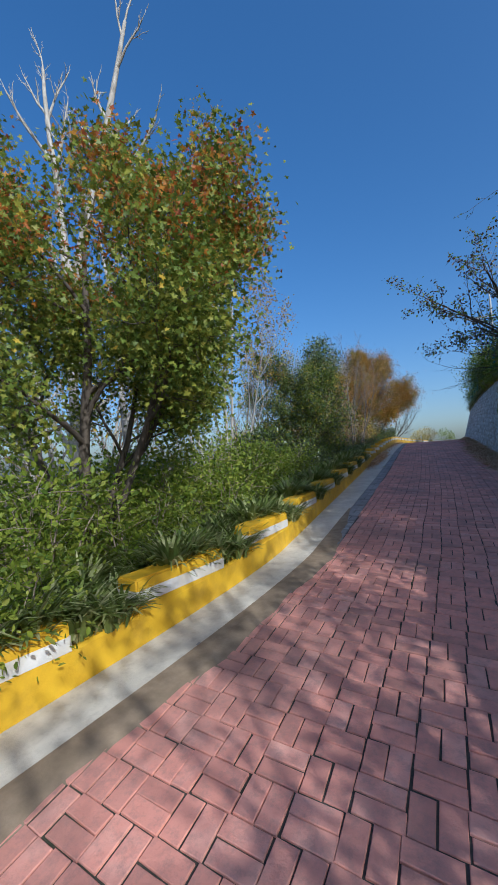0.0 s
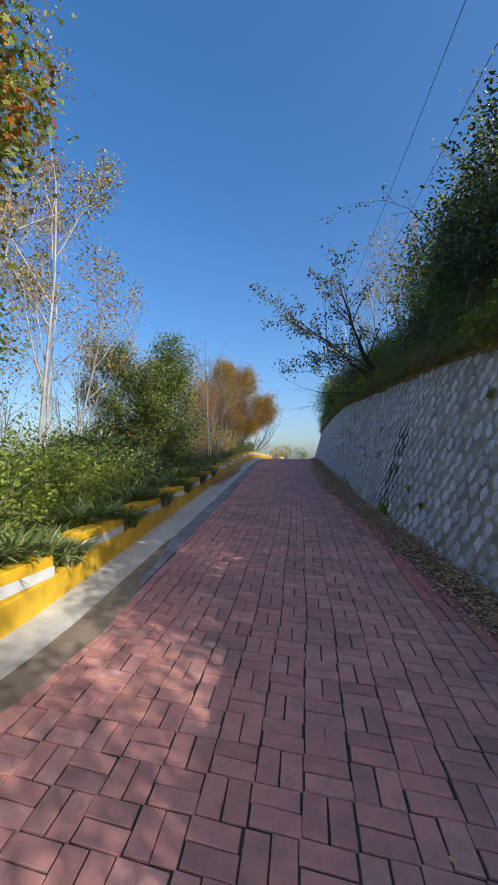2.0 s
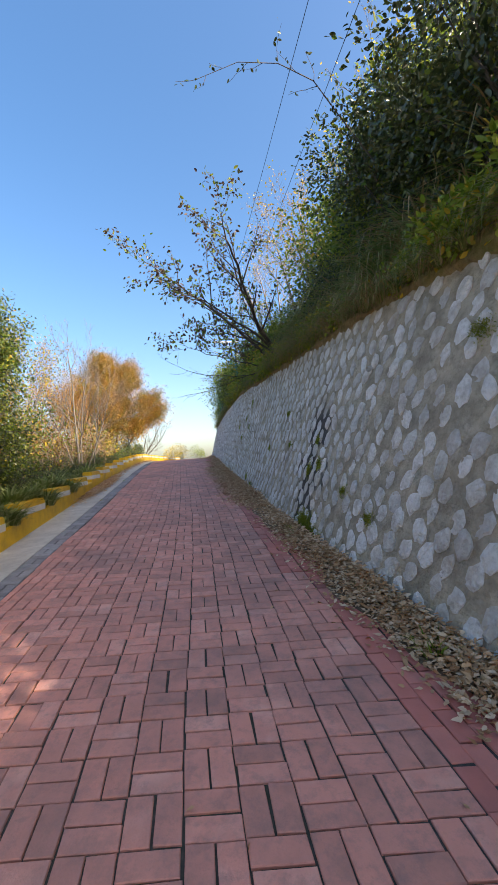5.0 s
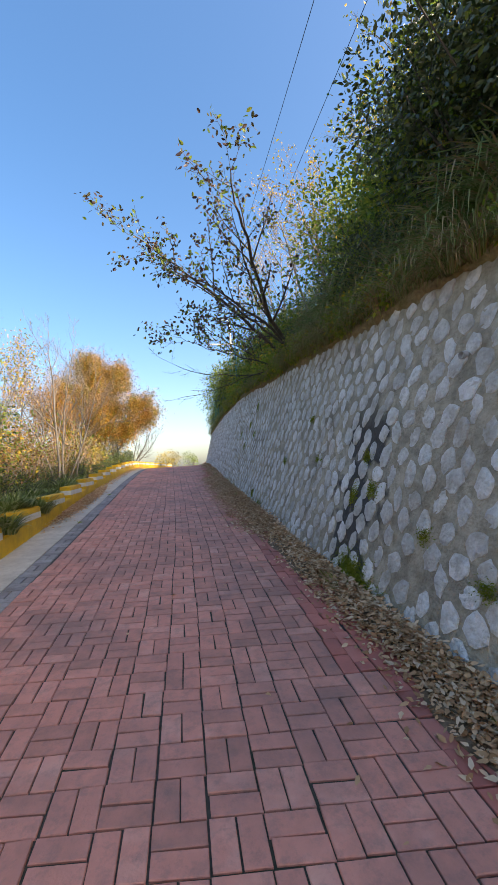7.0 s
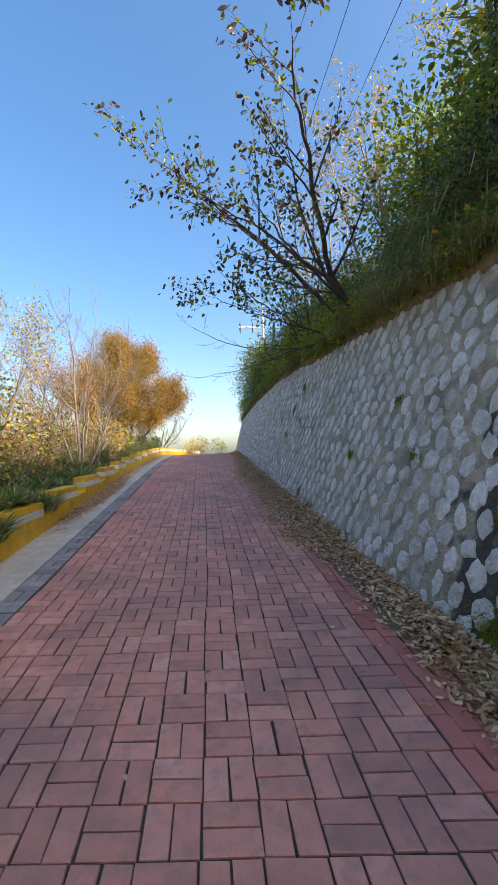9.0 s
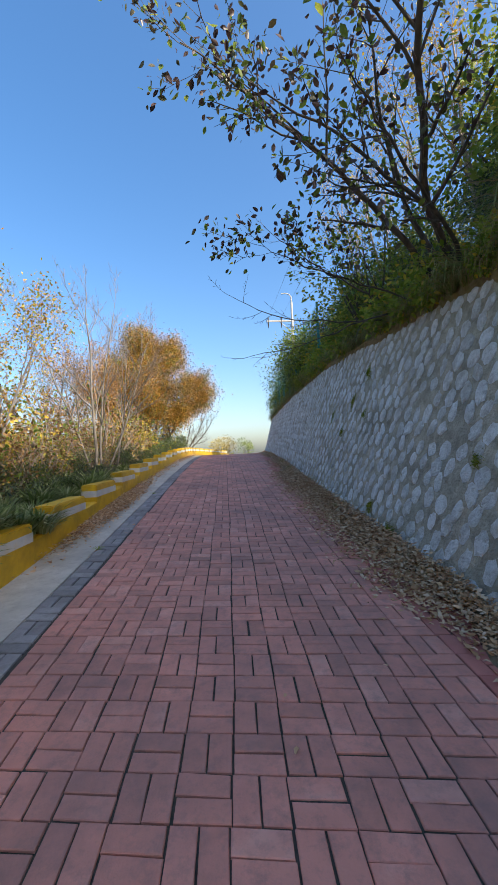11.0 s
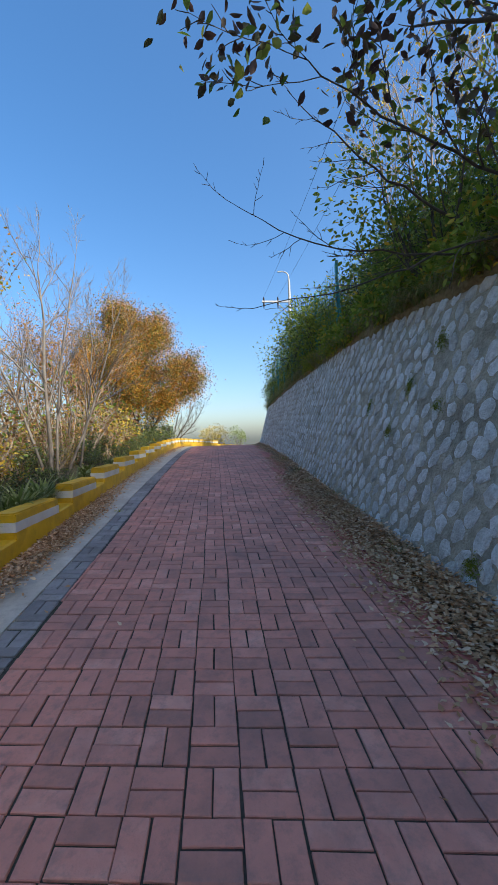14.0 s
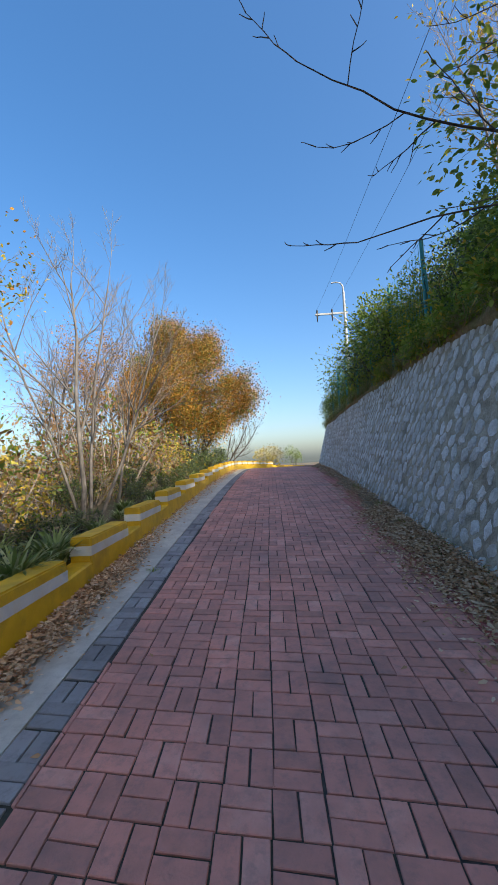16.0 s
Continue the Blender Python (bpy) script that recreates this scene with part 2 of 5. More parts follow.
def grid_faces(nx, ny):
    i = np.arange(nx - 1)[:, None] * ny + np.arange(ny - 1)[None, :]
    return np.stack([i, i + ny, i + ny + 1, i + 1], -1).reshape(-1, 4)


# ---- ground, one sheet to the horizon ----
def span(*stops):
    out = []
    for a, b, n in stops:
        out += list(np.linspace(a, b, n, endpoint=False))
    return np.array(out)


gx = np.concatenate([span((-2600, -300, 8), (-300, -40, 12), (-40, -8, 24), (-8, -2.2, 16)), [-0.36, -0.2, -0.1], span((0.0, 4.0, 9), (4.0, 5.35, 3)), [5.4, 5.55, 5.8], span((6.3, 16, 16), (16, 60, 10), (60, 2600, 10)), [2600]])
gy = np.concatenate([span((-2500, -60, 10), (-60, -6, 14), (-6, 48, 109), (48, 110, 20), (110, 2500, 12)), [2500]])
GX, GY = np.meshgrid(gx, gy, indexing="ij")
# columns from the kerb to the wall follow the plan; those outside keep their own x
K, W = kerb_x(np.clip(GY, -60, 60)), wall_x(np.clip(GY, -60, 60))
mid = (GX > -2.2) & (GX < 5.9)
inner = np.where(GX < 0, K + GX, np.where(GX < 5.35, K + 0.02 + (W + 0.9 - K) * np.clip(GX / 5.4, 0, 1), W + GX - 4.4))
PX = np.where(mid, inner, np.where(GX <= -2.2, K + GX + 2.2 - 0.45, W + GX - 4.4))
PZ = ground_z(PX, GY)
far = np.clip((np.hypot(PX, GY - 20) - 90) / 200, 0, 1)
PZ = PZ * (1 - far) + far * (-24.0)
ground = new("ground", np_mesh("ground", np.stack([PX, GY, PZ], -1).reshape(-1, 3), grid_faces(len(gx), len(gy)), M_SOIL, True))
tagged(ground, "dark leafy soil of a wooded slope on both sides of the road", "ground", kind="structure")


def ribbon(name, xa, xb, ys, dz, mat, label, category, thick=0.05):
    """A strip laid along the road between two lines of the plan."""
    ys = np.asarray(ys)
    a, b, z = xa(ys), xb(ys), gz(ys)
    rows = [np.stack([a, ys, z + dz - thick], -1), np.stack([a, ys, z + dz], -1), np.stack([b, ys, z + dz], -1), np.stack([b, ys, z + dz - thick], -1)]
    ob = new(name, np_mesh(name, np.concatenate(rows), grid_faces(4, len(ys)), mat))
    return tagged(ob, label, category, kind="structure")


road = ribbon("road", lambda y: strip_x(y) + 0.004, lambda y: wall_x(y) + 0.3, np.arange(-8, 52, 0.4), -0.012, M_JOINT,
              "climbing lane paved with worn red bricks in pairs, dark dirty joints", "road")
ribbon("gutter", lambda y: kerb_x(y) - 0.05, strip_x, np.arange(-8, 52, 0.4), 0.004, M_GUTTER,
       "pale cast concrete gutter strip beside the kerb", "gutter", 0.08)

# sandy earth washed over the lower strip
M_WASH = material("washed_earth", [(0.22, 0.16, 0.10), (0.36, 0.27, 0.18)], 9, 0.95, 0.6, 80, stain=(0.15, 0.11, 0.07), stain_scale=2.5, stain_amount=0.6)
wy = np.arange(-8, 7.4, 0.12)
wash_w = (0.27 + 0.03 * np.sin(wy * 3.1) + 0.02 * np.sin(wy * 8.3)) * np.clip((7.4 - wy) / 2.2, 0.02, 1)
wash_rows = [np.stack([strip_x(wy) - 0.03 + f * (wash_w + 0.03), wy, gz(wy) + h], -1) for f, h in ((0, 0.005), (0.15, 0.012), (0.75, 0.011), (1, -0.008))]
tagged(new("earth_wash", np_mesh("earth_wash", np.concatenate(wash_rows), grid_faces(4, len(wy)), M_WASH, True)), "thin brown sandy earth washed along the edge of the gutter", "earth", kind="structure")

# ---- yellow kerb with stepped blocks ----
kerb = tagged(new("kerb"), "low kerb painted yellow with a white stripe, stepped raised blocks", "kerb", kind="structure")
ky = np.arange(-8, 52, 0.4)
base_prof = [(-0.245, -0.1), (-0.245, 0.24), (-0.225, 0.258), (-0.022, 0.258), (0.0, 0.24), (0.0, -0.1)]
kv = np.concatenate([np.stack([kerb_x(ky) + dx, ky, gz(ky) + dz], -1) for dx, dz in base_prof])
mesh_part("base", np_mesh("kerb_base", kv, grid_faces(len(base_prof), len(ky)), M_YELLOW, False), kerb, "continuous yellow painted kerb base")


def kerb_block():
    """Level block in local metres: origin at its lower end, on the road's surface."""
    L_, T = 1.1, 0.235
    bm = bmesh.new()
    box(bm, -T, 0.003, 0, L_, 0.2, 0.52, 0.016)
    me_block = part("block", bm, M_YELLOW, kerb)
    bm = bmesh.new()
    # stripe: four thin painted bands round the block
    box(bm, -T - 0.003, 0.006, -0.004, L_ + 0.004, 0.325, 0.425)
    part("stripe", bm, M_WHITE, me_block, "white painted stripe")
    return me_block


first = None
for i in range(32):
    y0 = 15.28 - 1.61 * 13 + 1.61 * i
    # the block's foot meets the kerb at its upper end, its top stays nearly level
    rise = float(gz(y0 + 1.1) - gz(y0))
    turn = -math.degrees(math.atan2(float(kerb_x(y0 + 1.1) - kerb_x(y0)), 1.1))
    m = pose(float(kerb_x(y0)), y0, float(gz(y0)), 0.12 * math.degrees(math.atan(rise / 1.1)), 0, turn)
    if first is None:
        first = kerb_block()
        first.matrix_basis = m
    else:
        copy_thing(first, m)

# ---- plants: generators ----
def leaf(*pairs):
    return np.array(pairs, float)


OVAL = (leaf((0, 0, 0), (0.24, 0.32, 0.05), (0.22, 0.68, 0.04), (0, 1, -0.08), (-0.22, 0.68, 0.04), (-0.24, 0.32, 0.05)), np.array([(0, 1, 2, 3), (0, 3, 4, 5)]))
_rim = [(0.12, 0.0), (0.42, -0.12), (0.28, 0.2), (0.62, 0.42), (0.26, 0.5), (0.0, 1.0), (-0.26, 0.5), (-0.62, 0.42), (-0.28, 0.2), (-0.42, -0.12), (-0.12, 0.0)]
MAPLE = (np.array([(0, 0.28, 0.03)] + [(x, y, -0.1 * abs(x) - 0.06 * y) for x, y in _rim]), np.array([(0, i, i + 1) for i in range(1, 11)]))
CURLED = (leaf((0, 0, 0.1), (0.2, 0.3, 0.24), (0.17, 0.7, 0.16), (0, 1, 0.22), (-0.17, 0.7, 0.26), (-0.2, 0.3, 0.08)), np.array([(0, 1, 2, 3), (0, 3, 4, 5)]))


def unit(v):
    return v / np.maximum(np.linalg.norm(v, axis=-1, keepdims=True), 1e-6)


def leaves_mesh(name, pos, along, size, shape, mat, rng, flat=0.6):
    """One leaf at each place: along is the way it points, flat how far its face turns up."""
    n = len(pos)
    u = unit(along)
    nrm = rng.normal(size=(n, 3)) * (1 - flat) + np.array([0, 0, flat])
    side = unit(np.cross(u, nrm))
    nrm = np.cross(side, u)
    tv, tf = shape
    s = np.asarray(size)[:, None, None]
    v = pos[:, None, :] + s * (tv[None, :, 0, None] * side[:, None] + tv[None, :, 1, None] * u[:, None] + tv[None, :, 2, None] * nrm[:, None])
    f = tf[None] + (np.arange(n) * len(tv))[:, None, None]
    return np_mesh(name, v.reshape(-1, 3), f.reshape(-1, tf.shape[1]), mat, True)


def blades_mesh(name, base, out, length, width, droop, mat, rng, segs=4):
    """Strap leaves that rise and bow over: base (n, 3), out (n, 3) level heading, length and droop (n,)."""
    n = len(base)
    t = np.linspace(0, 1, segs + 1)
    up0 = np.array([0, 0, 1.0])
    out = unit(out)
    side = np.cross(out, up0)
    ang = (math.pi / 2 - rng.uniform(0.1, 0.6, n))[:, None] - droop[:, None] * t[None]
    step = length[:, None] / segs
    hx = np.concatenate([np.zeros((n, 1)), np.cumsum(np.cos(ang[:, :-1]) * step, 1)], 1)
    hz = np.concatenate([np.zeros((n, 1)), np.cumsum(np.sin(ang[:, :-1]) * step, 1)], 1)
    mid = base[:, None] + out[:, None] * hx[..., None] + up0 * hz[..., None]
    w = width[:, None] * np.array([0.55] + [1 - 0.85 * max(0, (x - 0.45) / 0.55) ** 1.4 for x in t[1:]])[None]
    v = np.stack([mid - side[:, None] * w[..., None] / 2, mid + side[:, None] * w[..., None] / 2], 2)
    i = np.arange(segs) * 2
    f1 = np.stack([i, i + 1, i + 3, i + 2], -1)
    f = f1[None] + (np.arange(n) * (segs + 1) * 2)[:, None, None]
    return np_mesh(name, v.reshape(-1, 3), f.reshape(-1, 4), mat, True)


def tubes_mesh(name, lines, mat):
    """Tapered limbs: each line is (points, radii)."""
    vs, fs, base = [], [], 0
    for pts, rad in lines:
        pts = np.asarray(pts, float)
        k = 8 if rad[0] > 0.05 else 6 if rad[0] > 0.02 else 4 if rad[0] > 0.007 else 3
        d = unit(np.gradient(pts, axis=0))
        ref = np.array([0.31, 0.17, 0.93]) if abs(d[0][2]) < 0.8 else np.array([0.93, 0.3, 0.1])
        a = unit(np.cross(d, ref))
        b = np.cross(d, a)
        th = np.arange(k) * 2 * math.pi / k
        ring = pts[:, None] + np.asarray(rad)[:, None, None] * (np.cos(th)[None, :, None] * a[:, None] + np.sin(th)[None, :, None] * b[:, None])
        vs.append(ring.reshape(-1, 3))
        n = len(pts)
        i = np.arange(n - 1)[:, None] * k + np.arange(k)[None]
        j = np.arange(n - 1)[:, None] * k + (np.arange(k)[None] + 1) % k
        fs.append(np.stack([i, j, j + k, i + k], -1).reshape(-1, 4) + base)
        base += n * k
    return np_mesh(name, np.concatenate(vs), np.concatenate(fs), mat, True)


def limb(rng, p, d, length, r0, r1, n, wander=0.15, lift=0.0):
    pts, step = [np.array(p, float)], length / (n - 1)
    d = unit(np.array(d, float))
    for _ in range(n - 1):
        d = unit(d + rng.normal(0, wander, 3) + np.array([0, 0, lift]))
        pts.append(pts[-1] + d * step)
    return np.array(pts), np.linspace(r0, r1, n)


def sprout(rng, lines, sites, line, level, spec):
    """Grows side shoots on a limb down to the last level, whose ends carry the leaves."""
    pts, rad = line
    lines.append(line)
    length = np.linalg.norm(np.diff(pts, axis=0), axis=1).sum()
    if level >= spec["levels"]:
        for i in range(1, len(pts)):
            sites.append((pts[i], pts[i] - pts[i - 1]))
        return
    count = spec["count"][level]
    for q in np.linspace(spec.get("bare", 0.3), 1.0, count):
        x = min(q + rng.uniform(-0.05, 0.05), 0.999) * (len(pts) - 1)
        i = int(x)
        p = pts[i] + (pts[min(i + 1, len(pts) - 1)] - pts[i]) * (x - i)
        d = unit(pts[min(i + 1, len(pts) - 1)] - pts[max(i - 1, 0)])
        a = rng.normal(size=3)
        a = unit(a - d * a.dot(d))
        turn = radians(spec["angle"] * rng.uniform(0.6, 1.3)) * (0.25 if q > 0.97 else 1)
        nd = d * math.cos(turn) + a * math.sin(turn)
        nl = length * spec["ratio"] * rng.uniform(0.65, 1.2) * (1.15 - 0.5 * q)
        r = max(np.interp(x, range(len(rad)), rad) * 0.62, spec.get("twig", 0.003))
        sprout(rng, lines, sites, limb(rng, p, nd, nl, r, max(r * 0.35, 0.0018), max(4, 6 - level), spec.get("wander", 0.14), spec.get("lift", 0.05)), level + 1, spec)


def foliage(rng, sites, per, spread, size, shape, mat, name, keep=1.0, droop=0.3, flat=0.5, above=-9.0):
    P = np.array([s[0] for s in sites])
    D = unit(np.array([s[1] for s in sites]))
    sel = (rng.random(len(P)) < keep) & (P[:, 2] + rng.normal(0, 0.25, len(P)) > above)
    P, D = np.repeat(P[sel], per, 0), np.repeat(D[sel], per, 0)
    pos = P + rng.normal(0, spread, P.shape)
    along = D * 0.6 + rng.normal(0, 0.7, P.shape) + np.array([0, 0, -droop])
    return leaves_mesh(name, pos, along, size * rng.uniform(0.65, 1.2, len(pos)), shape, mat, rng, flat)


def tree(name, place, trunks, spec, bark, label, category="tree", crowns=(), seed=1, group=""):
    """Trunks are (offset, heading, length, radius); crowns are (per, spread, size, shape, material, part name, keep)."""
    rng = np.random.default_rng(seed)
    t = thing(name, place, label, category, group)
    lines, sites = [], []
    for off, head, length, r in trunks:
        sprout(rng, lines, sites, limb(rng, off, head, length, r, r * 0.3, 9, spec.get("sway", 0.05), spec.get("rise", 0.02)), 0, spec)
    mesh_part("trunk", tubes_mesh("trunk", [l for l in lines if l[1][0] > 0.016], bark), t)
    fine = [l for l in lines if l[1][0] <= 0.016]
    if fine:
        tagged(mesh_part("twigwork", tubes_mesh("twigwork", fine, bark), t), kind="stuff")
    for per, spread, size, shape, mat, nm, keep, *above in crowns:
        mesh_part(nm, foliage(rng, sites, per, spread, size, shape, mat, nm, keep, above=above[0] if above else -9.0), t)
    return t


def shrub(name, place, rx, ry, h, n, size, shape, mat, stem_mat, label, seed=1, lobes=14, lobe=0.45, category="shrub", group="", extra=None, flat=0.5, shell=0.25):
    """Leafy lobes round many thin stems."""
    rng = np.random.default_rng(seed)
    t = thing(name, place, label, category, group)
    c = unit(rng.normal(size=(lobes, 3))) * rng.uniform(0.35, 0.85, (lobes, 1)) ** 0.6
    c = c * (rx, ry, h * 0.42) + (0, 0, h * 0.52)
    c[:, 2] = np.maximum(c[:, 2], 0.12 * h)
    R = lobe * min(rx, ry, h * 0.6) * rng.uniform(0.6, 1.25, lobes)
    k = rng.integers(0, lobes, n)
    d = unit(rng.normal(size=(n, 3)) + (0, 0, 0.25))
    rad = R[k][:, None] * (1 + rng.normal(0, shell, (n, 1)))
    pos = c[k] + d * rad
    pos[:, 2] = np.maximum(pos[:, 2], 0.03)
    along = d + rng.normal(0, 0.6, (n, 3)) + (0, 0, -0.15)
    mesh_part("foliage", leaves_mesh("foliage", pos, along, size * rng.uniform(0.6, 1.25, n), shape, mat, rng, flat), t)
    if extra:
        m2, share = extra
        idx = rng.random(n) < share
        mesh_part("young_leaves", leaves_mesh("young_leaves", pos[idx] + d[idx] * 0.05, along[idx], size * rng.uniform(0.6, 1.2, idx.sum()), shape, m2, rng, flat), t)
    lines = []
    for i in range(lobes):
        b = np.array([c[i][0] * 0.3, c[i][1] * 0.3, -0.05])
        s = np.linspace(0, 1, 5)[:, None]
        p = b * (1 - s) + (c[i] + (0, 0, R[i] * 0.5)) * s + rng.normal(0, 0.03, (5, 3)) * s
        r0 = 0.012 + 0.01 * h
        lines.append((p, np.linspace(r0, 0.003, 5)))
        for _ in range(5):
            q = p[rng.integers(2, 5)]
            lines.append(limb(rng, q, rng.normal(size=3) + (0, 0, 0.4), R[i] * 1.3, 0.005, 0.002, 4))
    tagged(mesh_part("stemwork", tubes_mesh("stemwork", lines, stem_mat), t), kind="stuff")
    return t


def clump(name, place, n, length, width, spread, mat, label, seed, droop=(0.9, 1.9), group="", category="grass", down=0.0, dry=None):
    rng = np.random.default_rng(seed)
    t = thing(name, place, label, category, group)

    def some(k, m, nm):
        a = rng.uniform(0, 2 * math.pi, k)
        out = np.stack([np.cos(a), np.sin(a), np.zeros(k)], -1)
        base = out * rng.uniform(0, spread, (k, 1)) + (0, 0, -0.03)
        return mesh_part(nm, blades_mesh(nm, base, out, length * rng.uniform(0.6, 1.2, k), width * rng.uniform(0.7, 1.2, k), rng.uniform(*droop, k) + down, m, rng), t)
    some(n, mat, "tuft")
    if dry:
        some(int(n * 0.4), dry, "dry_tuft")
    return t


def place_at(x, y, rz=0.0, s=1.0, dz=0.0, sz=None):
    return pose(x, y, float(ground_z(x, y)) + dz, 0, 0, rz) @ Matrix.Diagonal((s, s, sz or s, 1))


def on_ground(x, y, dz=-0.03):
    return (x, y, float(ground_z(x, y)) + dz)


def along_road(x, y, z):
    """World place of a point given in the road's own frame, z over its plane."""
    return np.array(pose(0, 0, 0, SLOPE, 0, 0) @ Vector((x, y, z)))


def scatter(ob, m):
    """A copy of a plant at a pose that already holds its own scale."""
    return copy_thing(ob, m @ Matrix.Diagonal((1 / ob.scale[0], 1 / ob.scale[1], 1 / ob.scale[2], 1)))


# ---- plants: materials ----
BARK_PALE = material("pale_bark", [(0.30, 0.27, 0.23), (0.55, 0.52, 0.47)], 14, 0.85, 0.6, 50, stain=(0.17, 0.15, 0.12), stain_scale=5, stain_amount=0.6, stretch=(1, 1, 0.35))
BARK_GREY = material("grey_brown_bark", [(0.12, 0.10, 0.08), (0.26, 0.225, 0.19)], 14, 0.9, 0.7, 50, stain=(0.07, 0.06, 0.045), stain_scale=5, stretch=(1, 1, 0.35))
BARK_DARK = material("dark_bark", [(0.05, 0.04, 0.032), (0.13, 0.105, 0.08)], 14, 0.9, 0.7, 50, stretch=(1, 1, 0.35))
BARK_TAN = material("tan_twig", [(0.22, 0.165, 0.12), (0.40, 0.32, 0.25)], 14, 0.9, 0.4, 50)
L_MAPLE_GREEN = leaf_material("maple_green", [(0.08, 0.13, 0.018), (0.17, 0.23, 0.03), (0.34, 0.33, 0.045)], 0.35)
L_MAPLE_RUST = leaf_material("maple_rust", [(0.34, 0.08, 0.03), (0.55, 0.19, 0.035), (0.62, 0.32, 0.04)], 0.45)
L_YELLOW = leaf_material("autumn_yellow", [(0.38, 0.25, 0.025), (0.62, 0.42, 0.04), (0.48, 0.42, 0.07)])
L_ORANGE = leaf_material("autumn_orange", [(0.24, 0.095, 0.016), (0.48, 0.21, 0.022), (0.55, 0.30, 0.035)])
L_BROWN = leaf_material("autumn_brown", [(0.17, 0.09, 0.04), (0.33, 0.18, 0.07), (0.42, 0.27, 0.12)])
L_LIGHT = leaf_material("light_green_leaf", [(0.14, 0.21, 0.02), (0.26, 0.34, 0.035), (0.42, 0.45, 0.07)], 0.5)
L_MID = leaf_material("mid_green_leaf", [(0.08, 0.145, 0.02), (0.18, 0.25, 0.038), (0.34, 0.35, 0.06)], 0.5)
L_DARK = leaf_material("dark_glossy_leaf", [(0.03, 0.05, 0.02), (0.06, 0.09, 0.03), (0.11, 0.13, 0.05)], 0.15, 0.32, 0.6)
L_PURPLE = leaf_material("purple_brown_leaf", [(0.05, 0.03, 0.03), (0.10, 0.06, 0.05), (0.10, 0.11, 0.04)], 0.25, 0.4)
L_BLADE = leaf_material("strap_leaf", [(0.11, 0.16, 0.035), (0.22, 0.28, 0.07), (0.50, 0.50, 0.26)], 0.35, 0.5, 0.4)
L_GRASS = leaf_material("hanging_grass", [(0.09, 0.14, 0.03), (0.20, 0.25, 0.055), (0.40, 0.39, 0.17)], 0.4)
L_STRAW = leaf_material("dry_straw", [(0.24, 0.16, 0.07), (0.42, 0.32, 0.17), (0.33, 0.20, 0.08)], 0.25, 0.7)
L_LITTER = leaf_material("fallen_leaves", [(0.40, 0.20, 0.09), (0.64, 0.40, 0.21), (0.82, 0.64, 0.44)], 0.15, 0.75)
L_MOSS = leaf_material("moss", [(0.11, 0.14, 0.01), (0.21, 0.25, 0.018), (0.32, 0.31, 0.04)], 0.2, 0.9)

# ---- strap-leaved plants along the kerb ----
rnd = random.Random(3)
proto = [clump("lilyturf", (0, 0, 0), 170, 0.39, 0.034, 0.16, L_BLADE, "dark green strap-leaved lilyturf clump spilling over the yellow kerb", 20 + i, group="lilyturf along the kerb", dry=None) for i in range(3)]
used = set()
for i in range(66):
    y = 0.9 + i * 0.205 + rnd.uniform(-0.1, 0.1)
    if 13.2 < y:
        break
    row = i % 3
    x = float(kerb_x(y)) - (0.37, 0.58, 0.9)[row] + rnd.uniform(-0.06, 0.06)
    m = place_at(x, y, rnd.uniform(0, 360), rnd.uniform(0.85, 1.25) * (0.85, 1.05, 1.15)[row], 0.02)
    k = i % 3
    if k not in used:
        used.add(k)
        proto[k].matrix_basis = m
    else:
        scatter(proto[k], m)
for i in range(9):
    yg = 15.38 - 1.61 * 10 + 1.61 * i + 1.36
    for k, (dx, dy, s) in enumerate(((-0.1, 0.0, 0.95), (-0.22, -0.22, 1.05), (-0.2, 0.24, 0.95), (-0.34, -0.5, 1.1), (-0.36, -0.85, 1.1))):
        scatter(proto[(i + k) % 3], pose(float(kerb_x(yg)) + dx, yg + dy, float(gz(yg)) + (0.26 if k < 3 else 0.34), 0, 0, rnd.uniform(0, 360)) @ Matrix.Diagonal((s, s, s, 1)))
for i in range(74):
    y = 0.6 + i * 0.115 + rnd.uniform(-0.1, 0.1)
    x = float(kerb_x(y)) - 0.34 - rnd.uniform(0, 0.85)
    scatter(proto[i % 3], place_at(x, y, rnd.uniform(0, 360), rnd.uniform(0.85, 1.2), 0.03))
for i in range(40):
    y = 9.5 + i * 0.19 + rnd.uniform(-0.1, 0.1)
    x = float(kerb_x(y)) - 0.32 - rnd.uniform(0, 0.75)
    scatter(proto[i % 3], place_at(x, y, rnd.uniform(0, 360), rnd.uniform(0.8, 1.15), 0.06))
for i in range(26):
    y = 13.0 + i * 0.75 + rnd.uniform(-0.2, 0.2)
    scatter(proto[i % 3], place_at(float(kerb_x(y)) - rnd.uniform(0.35, 0.8), y, rnd.uniform(0, 360), rnd.uniform(0.45, 0.75), 0.0))

# ---- leafy shrubs behind the kerb ----
light = [shrub("leafy_shrub", (0, 0, 0), 0.75, 0.75, 1.15, 2600, 0.066, OVAL, L_LIGHT, BARK_TAN, "sunlit light green leafy shrub behind the yellow kerb", 40 + i, 16, 0.5, group="leafy shrubs behind the kerb", extra=(L_MID, 0.35)) for i in range(2)]
spots = [(-2.75, 1.6, 0.75), (-3.3, 2.4, 1.0), (-2.85, 3.3, 0.8), (-3.5, 4.3, 1.1), (-2.9, 5.0, 0.9), (-3.1, 6.2, 1.05), (-4.2, 5.6, 1.25), (-2.85, 7.3, 0.85), (-3.6, 7.8, 1.1), (-4.4, 3.2, 1.2), (-3.0, 8.8, 0.85)]
